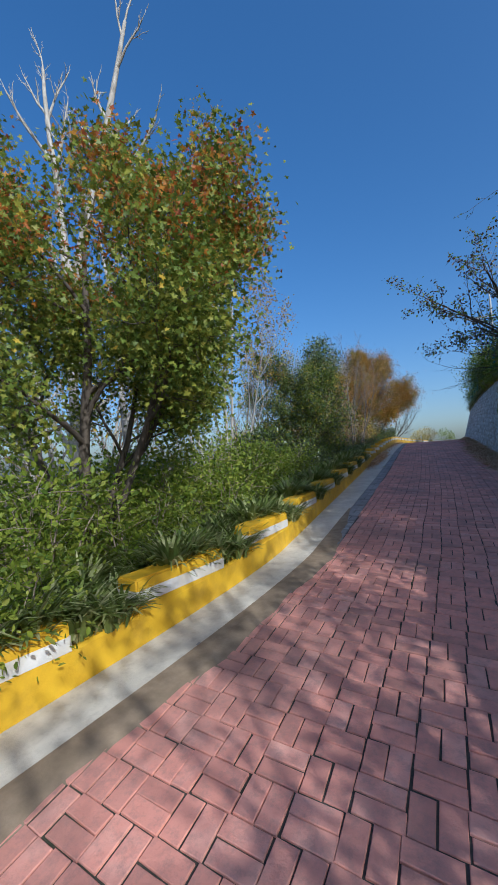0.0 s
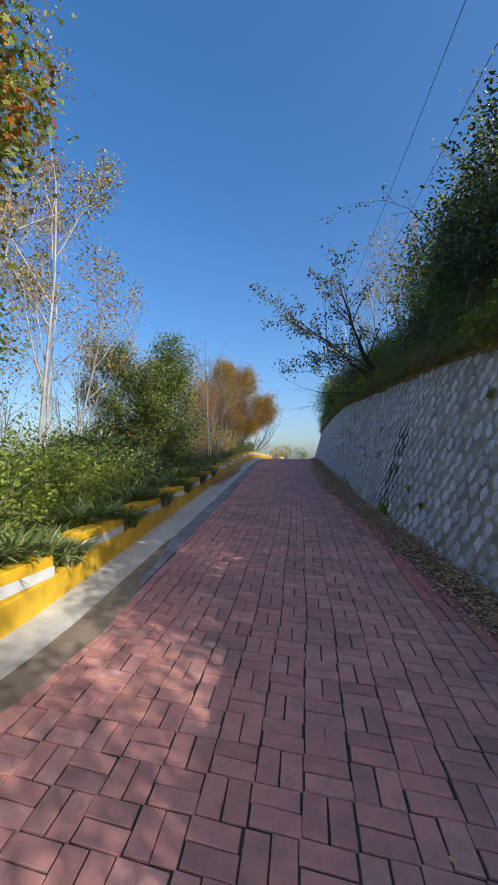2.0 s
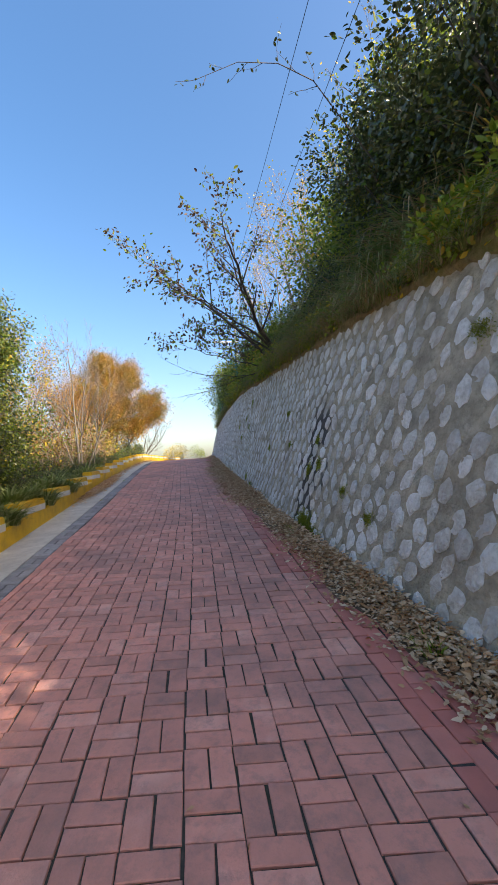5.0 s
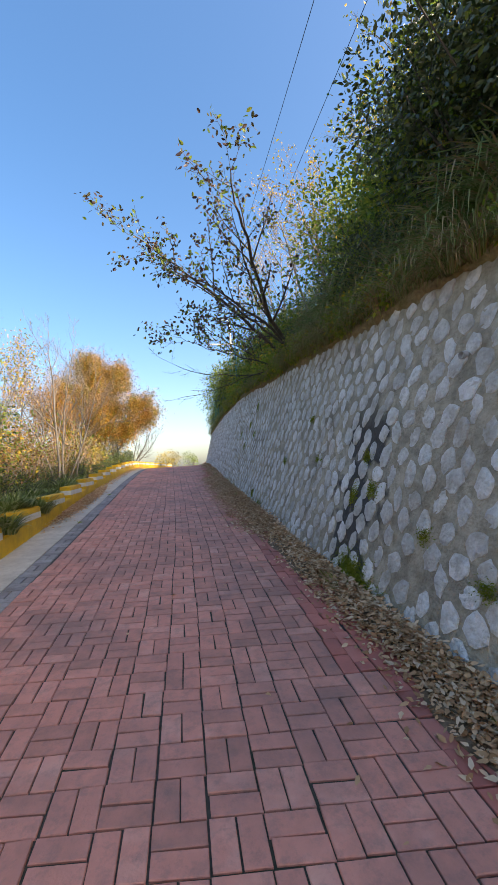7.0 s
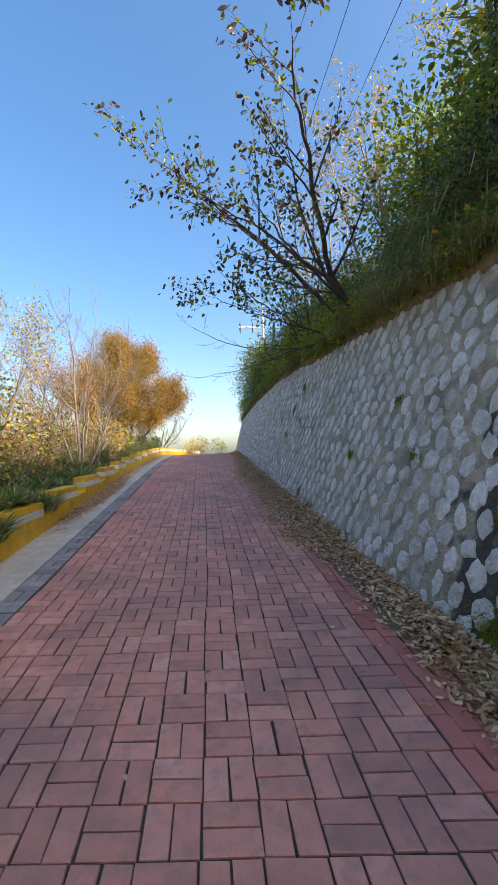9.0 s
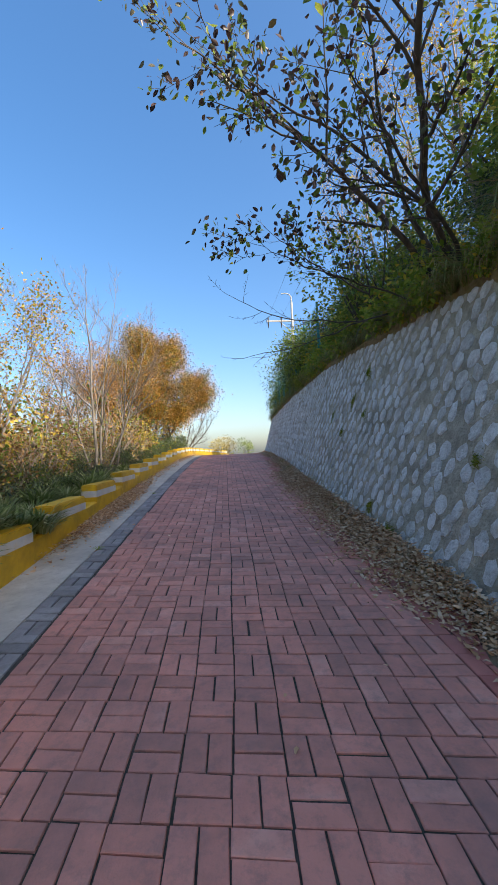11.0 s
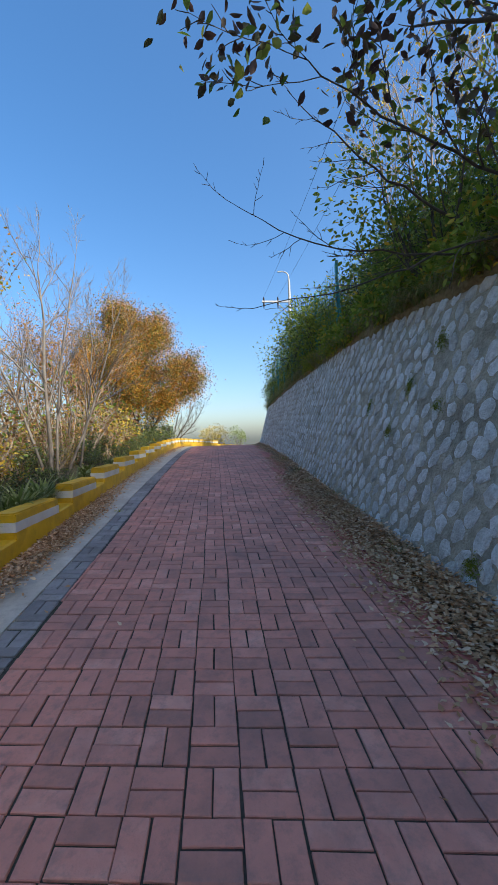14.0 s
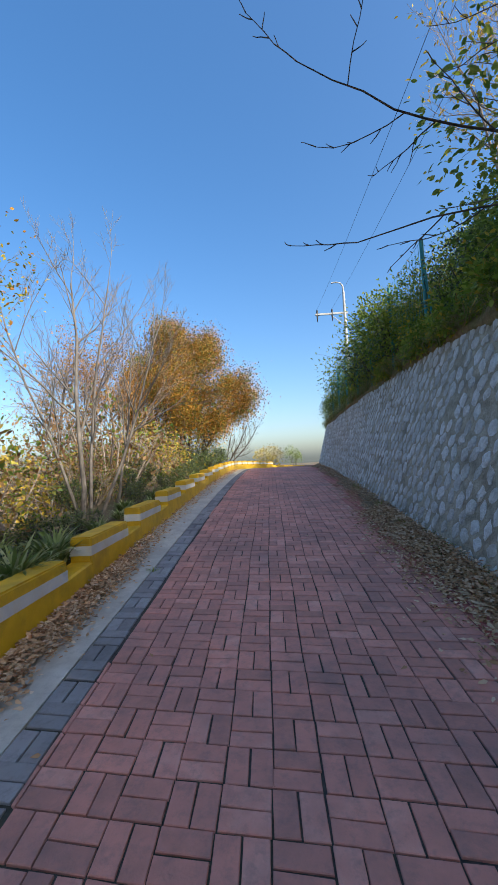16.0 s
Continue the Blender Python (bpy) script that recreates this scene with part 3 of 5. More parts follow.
for i, (x, y, s) in enumerate(spots):
    m = place_at(x, y, rnd.uniform(0, 360), s, -0.02)
    if i < 2:
        light[i].matrix_basis = m
    else:
        scatter(light[i % 2], m)
darks = shrub("evergreen_shrub", on_ground(-3.0, 10.2), 0.8, 0.8, 1.0, 1500, 0.075, OVAL, L_DARK, BARK_DARK, "low dark evergreen shrub in shade behind the kerb", 60, 14, 0.5, group="evergreen shrubs behind the kerb", extra=(L_MID, 0.3))
for x, y, s in [(-3.4, 11.6, 1.1), (-2.7, 12.6, 0.7), (-3.9, 9.6, 1.4), (-3.3, 14.2, 0.9), (-2.6, 15.0, 0.45), (-4.6, 12.6, 1.5), (-2.55, 26.5, 0.55), (-2.5, 28.6, 0.75), (-2.6, 30.6, 1.0), (-2.3, 32.6, 0.9), (-3.6, 24.0, 0.8), (-3.2, 22.0, 0.6), (-2.5, 16.2, 0.4), (-2.6, 17.4, 0.45), (-2.5, 18.3, 0.35), (-2.5, 20.6, 0.4), (-2.45, 22.6, 0.4), (-2.5, 24.6, 0.45), (-3.3, 16.6, 0.6), (-3.9, 17.6, 0.7), (-3.8, 20.8, 0.6)]:
    scatter(darks, place_at(x, y, rnd.uniform(0, 360), s, -0.02))

# ---- trees on the slope ----
MAPLE_SPEC = dict(levels=3, count=(9, 7, 5), angle=50, ratio=0.5, bare=0.38, wander=0.13, lift=0.05, twig=0.004)
tree("maple_tree", on_ground(-3.55, 3.35), [((0, 0, 0), (0.12, -0.02, 1), 3.7, 0.085), ((0.05, 0.05, 0.0), (0.42, 0.12, 1), 3.5, 0.06), ((-0.05, 0, 0), (-0.3, -0.1, 1), 3.6, 0.06), ((0, 0.05, 0), (0.22, 0.25, 1), 3.1, 0.05)], MAPLE_SPEC, BARK_DARK,
     "maple tree with green leaves turning rust-red at the top", crowns=[(17, 0.16, 0.05, MAPLE, L_MAPLE_GREEN, "crown", 0.95), (9, 0.12, 0.052, MAPLE, L_MAPLE_RUST, "rust_leaves", 0.8, 3.2), (2, 0.14, 0.055, MAPLE, L_YELLOW, "yellow_leaves", 0.2, 2.2)], seed=5)
BARE = dict(levels=3, count=(8, 6, 5), angle=38, ratio=0.45, bare=0.35, wander=0.1, lift=0.08, twig=0.003)
tree("birch_tree", on_ground(-6.4, 5.9), [((0, 0, -0.2), (-0.02, 0.02, 1), 6.4, 0.17), ((-0.1, 0.11, 5.9), (-0.16, 0.0, 1), 5.2, 0.11), ((-0.1, 0.11, 5.6), (0.36, 0.05, 1), 5.6, 0.12), ((0.9, 0.3, -0.2), (0.05, 0.0, 1), 7.0, 0.1)], dict(BARE, angle=40, ratio=0.34, bare=0.3, count=(8, 6, 4), twig=0.007, sway=0.03), BARK_PALE, "tall bare birch with pale bark and few twigs", seed=7)
tree("slender_tree", on_ground(-4.9, 8.6), [((0, 0, 0), (0.05, 0, 1), 6.8, 0.07), ((0.3, 0.2, 0), (0.3, 0.1, 1), 6.6, 0.05), ((-0.4, 0.4, 0), (-0.05, 0.1, 1), 6.4, 0.055)], dict(BARE, bare=0.4), BARK_PALE,
     "slender pale-barked tree with thin yellowing leaves", crowns=[(4, 0.11, 0.065, OVAL, L_YELLOW, "crown", 0.7), (4, 0.12, 0.065, OVAL, L_BROWN, "brown_leaves", 0.7), (1, 0.1, 0.065, OVAL, L_MID, "green_leaves", 0.4)], seed=8)
tree("slender_tree", on_ground(-5.6, 11.0), [((0, 0, 0), (0.02, 0, 1), 6.0, 0.055), ((0.2, 0.2, 0), (0.2, 0.1, 1), 5.2, 0.04)], dict(BARE, bare=0.35), BARK_PALE,
     "slender pale-barked tree with thin yellowing leaves", crowns=[(3, 0.12, 0.065, OVAL, L_YELLOW, "crown", 0.7), (3, 0.12, 0.065, OVAL, L_BROWN, "brown_leaves", 0.6)], seed=9)
tree("small_leafy_tree", on_ground(-3.2, 11.6), [((0, 0, 0), (0.03, 0, 1), 2.9, 0.055), ((0, 0.1, 0), (0.2, 0.2, 1), 2.6, 0.04), ((0, 0, 0), (-0.3, 0.1, 1), 2.8, 0.04), ((0, 0, 0), (0.05, -0.2, 1), 2.5, 0.035)], dict(MAPLE_SPEC, count=(8, 6, 5), bare=0.2), BARK_DARK,
     "small leafy tree with mixed green and yellow leaves", crowns=[(9, 0.12, 0.062, OVAL, L_MID, "crown", 0.85), (9, 0.1, 0.062, OVAL, L_DARK, "dark_leaves", 0.8), (2, 0.12, 0.06, OVAL, L_YELLOW, "yellow_leaves", 0.3)], seed=12)
tree("bare_tree", on_ground(-3.1, 19.6), [((0, 0, 0), (0.06, 0, 1), 4.5, 0.05), ((0.15, 0, 0), (0.0, 0.1, 1), 4.4, 0.035), ((-0.1, 0.1, 0), (-0.28, 0, 1), 4.2, 0.035), ((0.25, 0.2, 0), (0.3, 0.1, 1), 4.0, 0.035), ((0.4, 0.5, 0), (0.15, 0.2, 1), 3.6, 0.03)],
     dict(BARE, count=(10, 7, 6), angle=36, bare=0.3), BARK_GREY, "leafless grey tree with several stems beside the kerb", seed=14)
tree("leaning_tree", on_ground(-3.5, 18.2), [((0, 0, 0), (-0.55, 0.1, 1), 4.6, 0.06), ((-0.3, 0.1, 0), (-0.8, 0.2, 1), 4.2, 0.045)], dict(BARE, bare=0.4), BARK_GREY, "bare grey tree leaning away from the road", seed=15)
ORANGE = dict(levels=3, count=(10, 7, 5), angle=44, ratio=0.45, bare=0.25, wander=0.12, lift=0.06, twig=0.004)
tree("orange_tree", on_ground(-3.8, 30.4), [((0, 0, 0), (0.06, 0, 1), 5.6, 0.09), ((0.2, 0, 0), (0.3, 0, 1), 4.9, 0.07), ((-0.2, 0, 0), (-0.22, 0, 1), 5.2, 0.07), ((0.5, 0.2, 0), (0.5, 0.1, 1), 4.0, 0.06), ((-0.5, 0, 0), (-0.5, 0.1, 1), 4.0, 0.05)], ORANGE, BARK_DARK,
     "broad tree in full orange autumn leaf at the crest", crowns=[(14, 0.30, 0.082, OVAL, L_ORANGE, "crown", 0.95), (3, 0.26, 0.08, OVAL, L_YELLOW, "yellow_leaves", 0.3), (10, 0.22, 0.08, OVAL, L_MID, "inner_leaves", 0.6), (7, 0.2, 0.08, OVAL, L_DARK, "dark_leaves", 0.5), (2, 0.3, 0.09, OVAL, L_BROWN, "brown_leaves", 0.6)], seed=16)
tree("brown_tree", on_ground(-4.8, 25.5), [((0, 0, 0), (0.05, 0, 1), 4.4, 0.07), ((0.2, 0, 0), (0.3, 0.1, 1), 4.0, 0.05), ((-0.2, 0, 0), (-0.3, 0.1, 1), 4.0, 0.05)], dict(BARE, count=(9, 7, 5)), BARK_TAN,
     "thinly leaved tree with tan twigs and yellow leaves", crowns=[(2, 0.14, 0.06, OVAL, L_ORANGE, "crown", 0.6), (2, 0.14, 0.06, OVAL, L_BROWN, "brown_leaves", 0.5)], seed=17)
tree("yellow_tree", on_ground(-5.6, 23.6), [((0, 0, 0), (0, 0, 1), 4.2, 0.07), ((0.2, 0, 0), (0.35, 0, 1), 3.9, 0.05)], ORANGE, BARK_GREY, "yellow-leaved tree lower on the slope",
     crowns=[(4, 0.2, 0.06, OVAL, L_ORANGE, "crown", 0.5), (4, 0.2, 0.06, OVAL, L_BROWN, "brown_leaves", 0.5)], seed=18)
tree("yellow_tree", on_ground(-6.6, 17.5), [((0, 0, 0), (0, 0, 1), 5.6, 0.07), ((0.2, 0, 0), (-0.35, 0, 1), 4.8, 0.05)], dict(BARE, count=(9, 6, 5)), BARK_GREY, "yellow-green tree lower on the slope",
     crowns=[(2, 0.16, 0.06, OVAL, L_YELLOW, "crown", 0.45), (2, 0.16, 0.06, OVAL, L_MID, "green_leaves", 0.4)], seed=19)
tree("autumn_tree", on_ground(-4.3, 16.3), [((0, 0, 0), (0.05, 0, 1), 3.9, 0.055), ((0.1, 0.1, 0), (0.3, 0.1, 1), 3.6, 0.04), ((-0.1, 0, 0), (-0.3, 0.1, 1), 3.6, 0.04)], dict(ORANGE, count=(8, 6, 4)), BARK_GREY,
     "tree with mixed yellow, orange and green leaves on the slope", crowns=[(4, 0.15, 0.058, OVAL, L_YELLOW, "crown", 0.55), (4, 0.15, 0.06, OVAL, L_ORANGE, "orange_leaves", 0.45), (4, 0.15, 0.06, OVAL, L_MID, "green_leaves", 0.4)], seed=23)
tree("bare_shrub", on_ground(-2.1, 34.0), [((0, 0, 0), (0.5, 0.2, 1), 2.6, 0.04), ((0, 0, 0), (0.9, 0.1, 0.8), 2.8, 0.035), ((0, 0, 0), (0.1, 0, 1), 2.4, 0.03)], dict(BARE, bare=0.2, count=(9, 7, 5)), BARK_DARK, "bare twiggy shrub arching over the kerb at the crest", "shrub", seed=21)
shrub("yellow_bush", (0.2, 47.0, float(gz(47.0)) - 0.1), 1.3, 1.0, 1.9, 1500, 0.12, OVAL, L_YELLOW, BARK_GREY, "round yellow bush beyond the crest of the road", 71, 12, 0.55)
shrub("green_bush", (2.9, 56.0, float(gz(56.0)) + 0.3), 0.9, 0.9, 2.2, 900, 0.12, OVAL, L_LIGHT, BARK_GREY, "small light green bush beyond the crest of the road", 72, 9, 0.55)
# thin woods further down the slope
wood = [tree("thicket_tree", on_ground(-8.0 - 2 * i, 7.0 + 5 * i), [((0, 0, 0), (0.05, 0, 1), 6.0, 0.06), ((0.5, 0.3, 0), (0.2, 0.1, 1), 5.2, 0.045), ((-0.6, 0.3, 0), (-0.2, -0.1, 1), 5.4, 0.045)], dict(BARE, levels=2, count=(9, 7), ratio=0.42, twig=0.006), (BARK_PALE, BARK_TAN, BARK_GREY)[i],
             "thin half-bare woodland tree on the slope below", crowns=[(1, 0.14, 0.11, OVAL, (L_YELLOW, L_BROWN, L_MID)[i], "crown", 0.6)], seed=30 + i, group="woods on the slope") for i in range(3)]
for i in range(18):
    y = -3 + i * 3.2 + rnd.uniform(-1.5, 1.5)
    x = -7.5 - rnd.uniform(0, 11)
    scatter(wood[i % 3], place_at(x, y, rnd.uniform(0, 360), rnd.uniform(0.85, 1.5) * (1 + 0.035 * (-x - 7)) * (0.72 if y > 12 else 1), -0.1))

# ---- hillside above the wall ----
def brow(y, back=0.0):
    return float(wall_x(y) + BATTER * wall_h(y)) + back


big = shrub("evergreen_bush", on_ground(4.45, 6.9), 1.6, 2.0, 2.6, 24000, 0.074, OVAL, L_DARK, BARK_DARK, "big dark glossy evergreen bush leaning over the wall", 80, 46, 0.42, category="bush", shell=0.13, extra=(L_MID, 0.12))
scatter(big, place_at(5.6, 3.9, 120, 0.95, -0.05))
scatter(big, place_at(4.75, 9.3, 210, 0.95, -0.05))
hill_green = [shrub("hillside_bush", (0, 0, 0), 1.1, 1.1, 1.9, 4600, 0.074, OVAL, (L_MID, L_DARK, L_MID)[i], BARK_DARK, ("mid green leafy bush above the wall", "dark leafy bush tangled above the wall", "leafy bush with yellowing leaves above the wall")[i], 90 + i, 19, 0.52, category="bush",
                    group="bushes above the wall", extra=((L_LIGHT, 0.45), (L_LIGHT, 0.25), (L_YELLOW, 0.14))[i]) for i in range(3)]
done = set()
k = 0
for row, back in ((0, 0.55), (1, 1.9), (2, 3.6)):
    y = (9.3, 8.8, 8.5)[row]
    while y < 44:
        s = rnd.uniform(0.55, 1.3) * (0.85, 1.0, 1.25)[row]
        if row == 0 and y < 12.8:
            s *= 0.55
        x = brow(y, back + rnd.uniform(-0.2, 0.3))
        m = place_at(x, y, rnd.uniform(0, 360), s, -0.1)
        if k % 3 not in done:
            done.add(k % 3)
            hill_green[k % 3].matrix_basis = m
        else:
            scatter(hill_green[(k * 7 + row) % 3], m)
        k += 1
        y += rnd.uniform(1.1, 1.7) * (1, 1.3, 2.2)[row] * (1 if y < 26 else 1.5)
# unseen bushes beside the start, added to shade the lane with sunny gaps
for i in range(7):
    yb2 = -6.2 + i * 1.28
    scatter(hill_green[i % 3], place_at(brow(yb2, 0.6 + rnd.uniform(-0.2, 0.4)), yb2, rnd.uniform(0, 360), rnd.uniform(0.65, 0.95), -0.1))
# the first is an unseen bush added to block a stray patch of sun
for i, (x, y, s) in enumerate(((brow(2.7, 0.5), 2.7, 0.95), (5.8, 9.2, 1.5), (6.1, 11.2, 1.7), (5.4, 13.4, 1.4), (6.3, 15.4, 1.6), (5.0, 10.2, 1.1))):
    scatter(hill_green[(2, 0, 2, 2, 0, 0)[i]], place_at(x, y, rnd.uniform(0, 360), s, -0.1))
def on_top(y, back, rz, s, dz=0.0):
    """A pose on the brow of the wall or on the hillside just behind it."""
    x = brow(y, back)
    return pose(x, y, float(gz(y) + max(wall_h(y), hill(x, y))) + dz, 0, 0, rz) @ Matrix.Diagonal((s, s, s, 1))


herb = shrub("broadleaf_herb", (brow(5.4, 0.15), 5.4, float(gz(5.4) + wall_h(5.4))), 0.45, 0.5, 0.75, 900, 0.095, OVAL, L_LIGHT, L_GRASS, "bright green broad-leaved herb on top of the wall", 96, 12, 0.5, category="herb", group="herbs on the wall", extra=(L_YELLOW, 0.15))
for y, b, s in ((4.7, 0.2, 1.1), (6.1, 0.25, 0.9), (6.9, 0.1, 0.7), (13.2, 0.1, 0.8), (14.0, 0.15, 0.9), (14.8, 0.1, 0.9), (15.7, 0.2, 0.8), (17.0, 0.1, 0.9), (18.3, 0.1, 0.8), (20.0, 0.1, 0.8), (12.2, 0.2, 0.7)):
    scatter(herb, on_top(y, b, rnd.uniform(0, 360), s, -0.05))
for i in range(44):
    y = 4.6 + i * 0.42 + rnd.uniform(-0.15, 0.15)
    scatter(herb, on_top(y, rnd.uniform(-0.05, 0.3), rnd.uniform(0, 360), rnd.uniform(0.3, 0.7), -0.06))
tuss = [clump("grass_tussock", (0, 0, 0), 120, 0.95, 0.014, 0.16, L_GRASS, "long grass tussock hanging over the top of the wall", 100 + i, (2.0, 3.6), "grass tussocks on the wall", dry=L_STRAW) for i in range(2)]
done = set()
y = 4.3
k = 0
while y < 40:
    for b in ((-0.02, 0.3, 0.75, 1.2) if 7.4 < y < 12.8 else (-0.03, 0.2)):
        m = on_top(y + rnd.uniform(-0.1, 0.1), b + rnd.uniform(-0.06, 0.06), rnd.uniform(0, 360), rnd.uniform(0.6, 1.05) * (1 if 7.0 < y < 13 else 0.8) * (0.6 if b < 0.1 else 1.45 if b > 0.5 else 1), -0.02)
        if k % 2 not in done:
            done.add(k % 2)
            tuss[k % 2].matrix_basis = m
        else:
            scatter(tuss[k % 2], m)
        k += 1
    y += rnd.uniform(0.25, 0.45) if y < 16 else rnd.uniform(0.6, 1.0)

# tree that leans out over the road
rng_o = np.random.default_rng(50)
root = along_road(3.45, 13.7, 2.8)
over = thing("overhanging_tree", tuple(root), "half-bare tree leaning from the hillside over the road, dark curled leaves", "tree")
o_lines, o_sites, bare_sites = [], [], []
O_SPEC = dict(levels=2, count=(10, 6), angle=40, ratio=0.29, bare=0.3, wander=0.13, lift=0.06, twig=0.0035)


def reach(points, r0, r1, spec, sites, draw=0.06):
    """A limb through given places in the road's frame, with shoots."""
    P = np.array([along_road(x + draw * (3.45 - x), y, z) for x, y, z in points]) - root
    s = np.linspace(0, len(P) - 1, 4 * len(P))
    i = np.clip(s.astype(int), 0, len(P) - 2)
    f = (s - i)[:, None]
    pts = P[i] * (1 - f) + P[i + 1] * f
    pts[1:-1] = (pts[:-2] + pts[1:-1] * 2 + pts[2:]) / 4
    pts[1:] += rng_o.normal(0, 0.015, pts[1:].shape)
    sprout(rng_o, o_lines, sites, (pts, np.linspace(r0, r1, len(pts))), 0, spec)


reach([(3.45, 13.7, 2.8), (2.6, 13.2, 3.7), (2.1, 12.4, 4.4), (1.7, 11.7, 5.0), (1.5, 11.3, 5.35)], 0.055, 0.006, O_SPEC, o_sites)
reach([(3.4, 13.8, 2.8), (2.3, 13.4, 3.6), (1.3, 13.2, 4.3), (0.5, 13.1, 4.8), (-0.1, 13.0, 5.2)], 0.045, 0.005, O_SPEC, o_sites)
reach([(3.4, 13.6, 2.9), (2.4, 12.9, 3.6), (1.4, 12.7, 4.1), (0.5, 12.7, 4.6)], 0.035, 0.005, O_SPEC, o_sites)
reach([(3.5, 13.9, 2.9), (2.7, 13.9, 4.0), (2.1, 13.4, 5.0), (1.8, 12.9, 5.7)], 0.045, 0.005, O_SPEC, o_sites)
reach([(3.3, 13.4, 2.9), (2.4, 12.6, 3.3), (1.6, 12.0, 3.6), (1.1, 11.7, 4.0)], 0.03, 0.004, dict(O_SPEC, count=(6, 5)), o_sites)
LOW = dict(O_SPEC, levels=1, count=(7,), ratio=0.2, angle=45)
reach([(3.3, 14.6, 3.0), (2.4, 14.5, 2.8), (1.6, 14.6, 2.5), (0.75, 14.6, 2.35)], 0.015, 0.003, dict(LOW, levels=2, count=(8, 4)), bare_sites, -0.04)
reach([(3.4, 15.0, 3.0), (2.4, 14.9, 2.9), (1.4, 14.9, 2.95), (0.65, 14.83, 3.3)], 0.017, 0.003, dict(LOW, levels=2, count=(9, 5), ratio=0.24), bare_sites, -0.06)
reach([(3.5, 15.3, 3.1), (2.6, 15.3, 3.5), (1.8, 15.2, 3.9), (1.1, 15.1, 4.4)], 0.022, 0.003, dict(LOW, levels=2, count=(9, 5), ratio=0.24), bare_sites, 0.0)
reach([(3.3, 14.3, 2.9), (2.3, 14.0, 3.1), (1.3, 13.8, 3.3), (0.62, 13.6, 3.5)], 0.02, 0.003, O_SPEC, o_sites)
mesh_part("trunk", tubes_mesh("trunk", o_lines, BARK_DARK), over)
mesh_part("crown", foliage(rng_o, o_sites, 2, 0.07, 0.082, OVAL, L_PURPLE, "crown", 0.65, 0.6, 0.3), over, "dark purple-brown curled leaves")
mesh_part("green_leaves", foliage(rng_o, o_sites, 1, 0.07, 0.088, OVAL, L_MID, "green_leaves", 0.5, 0.6, 0.3), over)
arch_pts = np.array([along_road(*p) for p in ((3.2, 8.7, 4.6), (2.75, 8.6, 5.0), (2.4, 8.5, 5.3), (2.0, 8.5, 5.45), (1.55, 8.5, 5.42), (1.1, 8.5, 5.2))])
arching = thing("arching_branch", tuple(arch_pts[0]), "long thin arching branch with small dark leaves", "branch")
a_lines, a_sites = [], []
sprout(rng_o, a_lines, a_sites, (arch_pts - arch_pts[0], np.linspace(0.009, 0.003, 6)), 0, dict(levels=1, count=(9,), ratio=0.14, angle=45, bare=0.35))
mesh_part("stem", tubes_mesh("stem", a_lines, BARK_DARK), arching)
mesh_part("foliage", foliage(rng_o, a_sites, 1, 0.02, 0.05, OVAL, L_DARK, "foliage", 0.9), arching)
tree("thin_hillside_tree", on_ground(5.2, 15.5), [((0, 0, 0), (-0.15, 0, 1), 3.9, 0.05), ((0.3, 0.2, 0), (-0.3, -0.2, 1), 3.6, 0.04), ((-0.4, 0.6, 0), (-0.2, 0.1, 1), 3.8, 0.04)], BARE, BARK_TAN, "thin hillside tree with a few yellow leaves",
     crowns=[(1, 0.1, 0.08, OVAL, L_YELLOW, "crown", 0.3), (1, 0.1, 0.07, OVAL, L_BROWN, "brown_leaves", 0.25)], seed=52)
tree("thin_hillside_tree", on_ground(5.6, 11.5), [((0, 0, 0), (-0.2, 0, 1), 4.0, 0.05), ((0.3, 0.2, 0), (-0.35, 0.2, 1), 3.6, 0.04)], BARE, BARK_GREY, "thin hillside tree with a few yellow leaves",
     crowns=[(1, 0.1, 0.08, OVAL, L_YELLOW, "crown", 0.35), (1, 0.1, 0.08, OVAL, L_LIGHT, "green_leaves", 0.2)], seed=53)
tree("thin_hillside_tree", on_ground(4.5, 18.2), [((0, 0, 0), (-0.18, 0, 1), 3.7, 0.04), ((0.2, 0.4, 0), (-0.05, -0.1, 1), 3.9, 0.04), ((-0.2, 0.3, 0), (-0.35, 0.1, 1), 3.3, 0.035), ((0.4, 0, 0), (0.2, 0, 1), 3.6, 0.035)], dict(BARE, count=(9, 7, 5)), BARK_TAN, "bare thin tree on the hillside", crowns=[(1, 0.1, 0.07, OVAL, L_YELLOW, "crown", 0.2)], seed=54)
# unseen trees behind the start of the walk, added between lane and sun for dappled shade
tree("roadside_tree", on_ground(6.4, -2.6), [((0, 0, 0), (-0.05, 0, 1), 4.9, 0.08), ((0.1, 0, 0), (0.3, 0.3, 1), 4.5, 0.06), ((0, 0.1, 0), (-0.35, -0.3, 1), 4.4, 0.05)], MAPLE_SPEC, BARK_GREY, "unseen tree added to dapple the sunlight, thinning yellow-green leaves",
     crowns=[(7, 0.2, 0.11, OVAL, L_MID, "crown", 0.2)], seed=55)

tree("roadside_tree", on_ground(5.2, 0.9), [((0, 0, 0), (-0.05, 0, 1), 3.1, 0.07), ((0.1, 0, 0), (0.2, 0.35, 1), 2.8, 0.05)], MAPLE_SPEC, BARK_GREY, "unseen tree added to dapple the sunlight, thinning yellow-green leaves",
     crowns=[(4, 0.15, 0.12, OVAL, L_MID, "crown", 0.4)], seed=56)

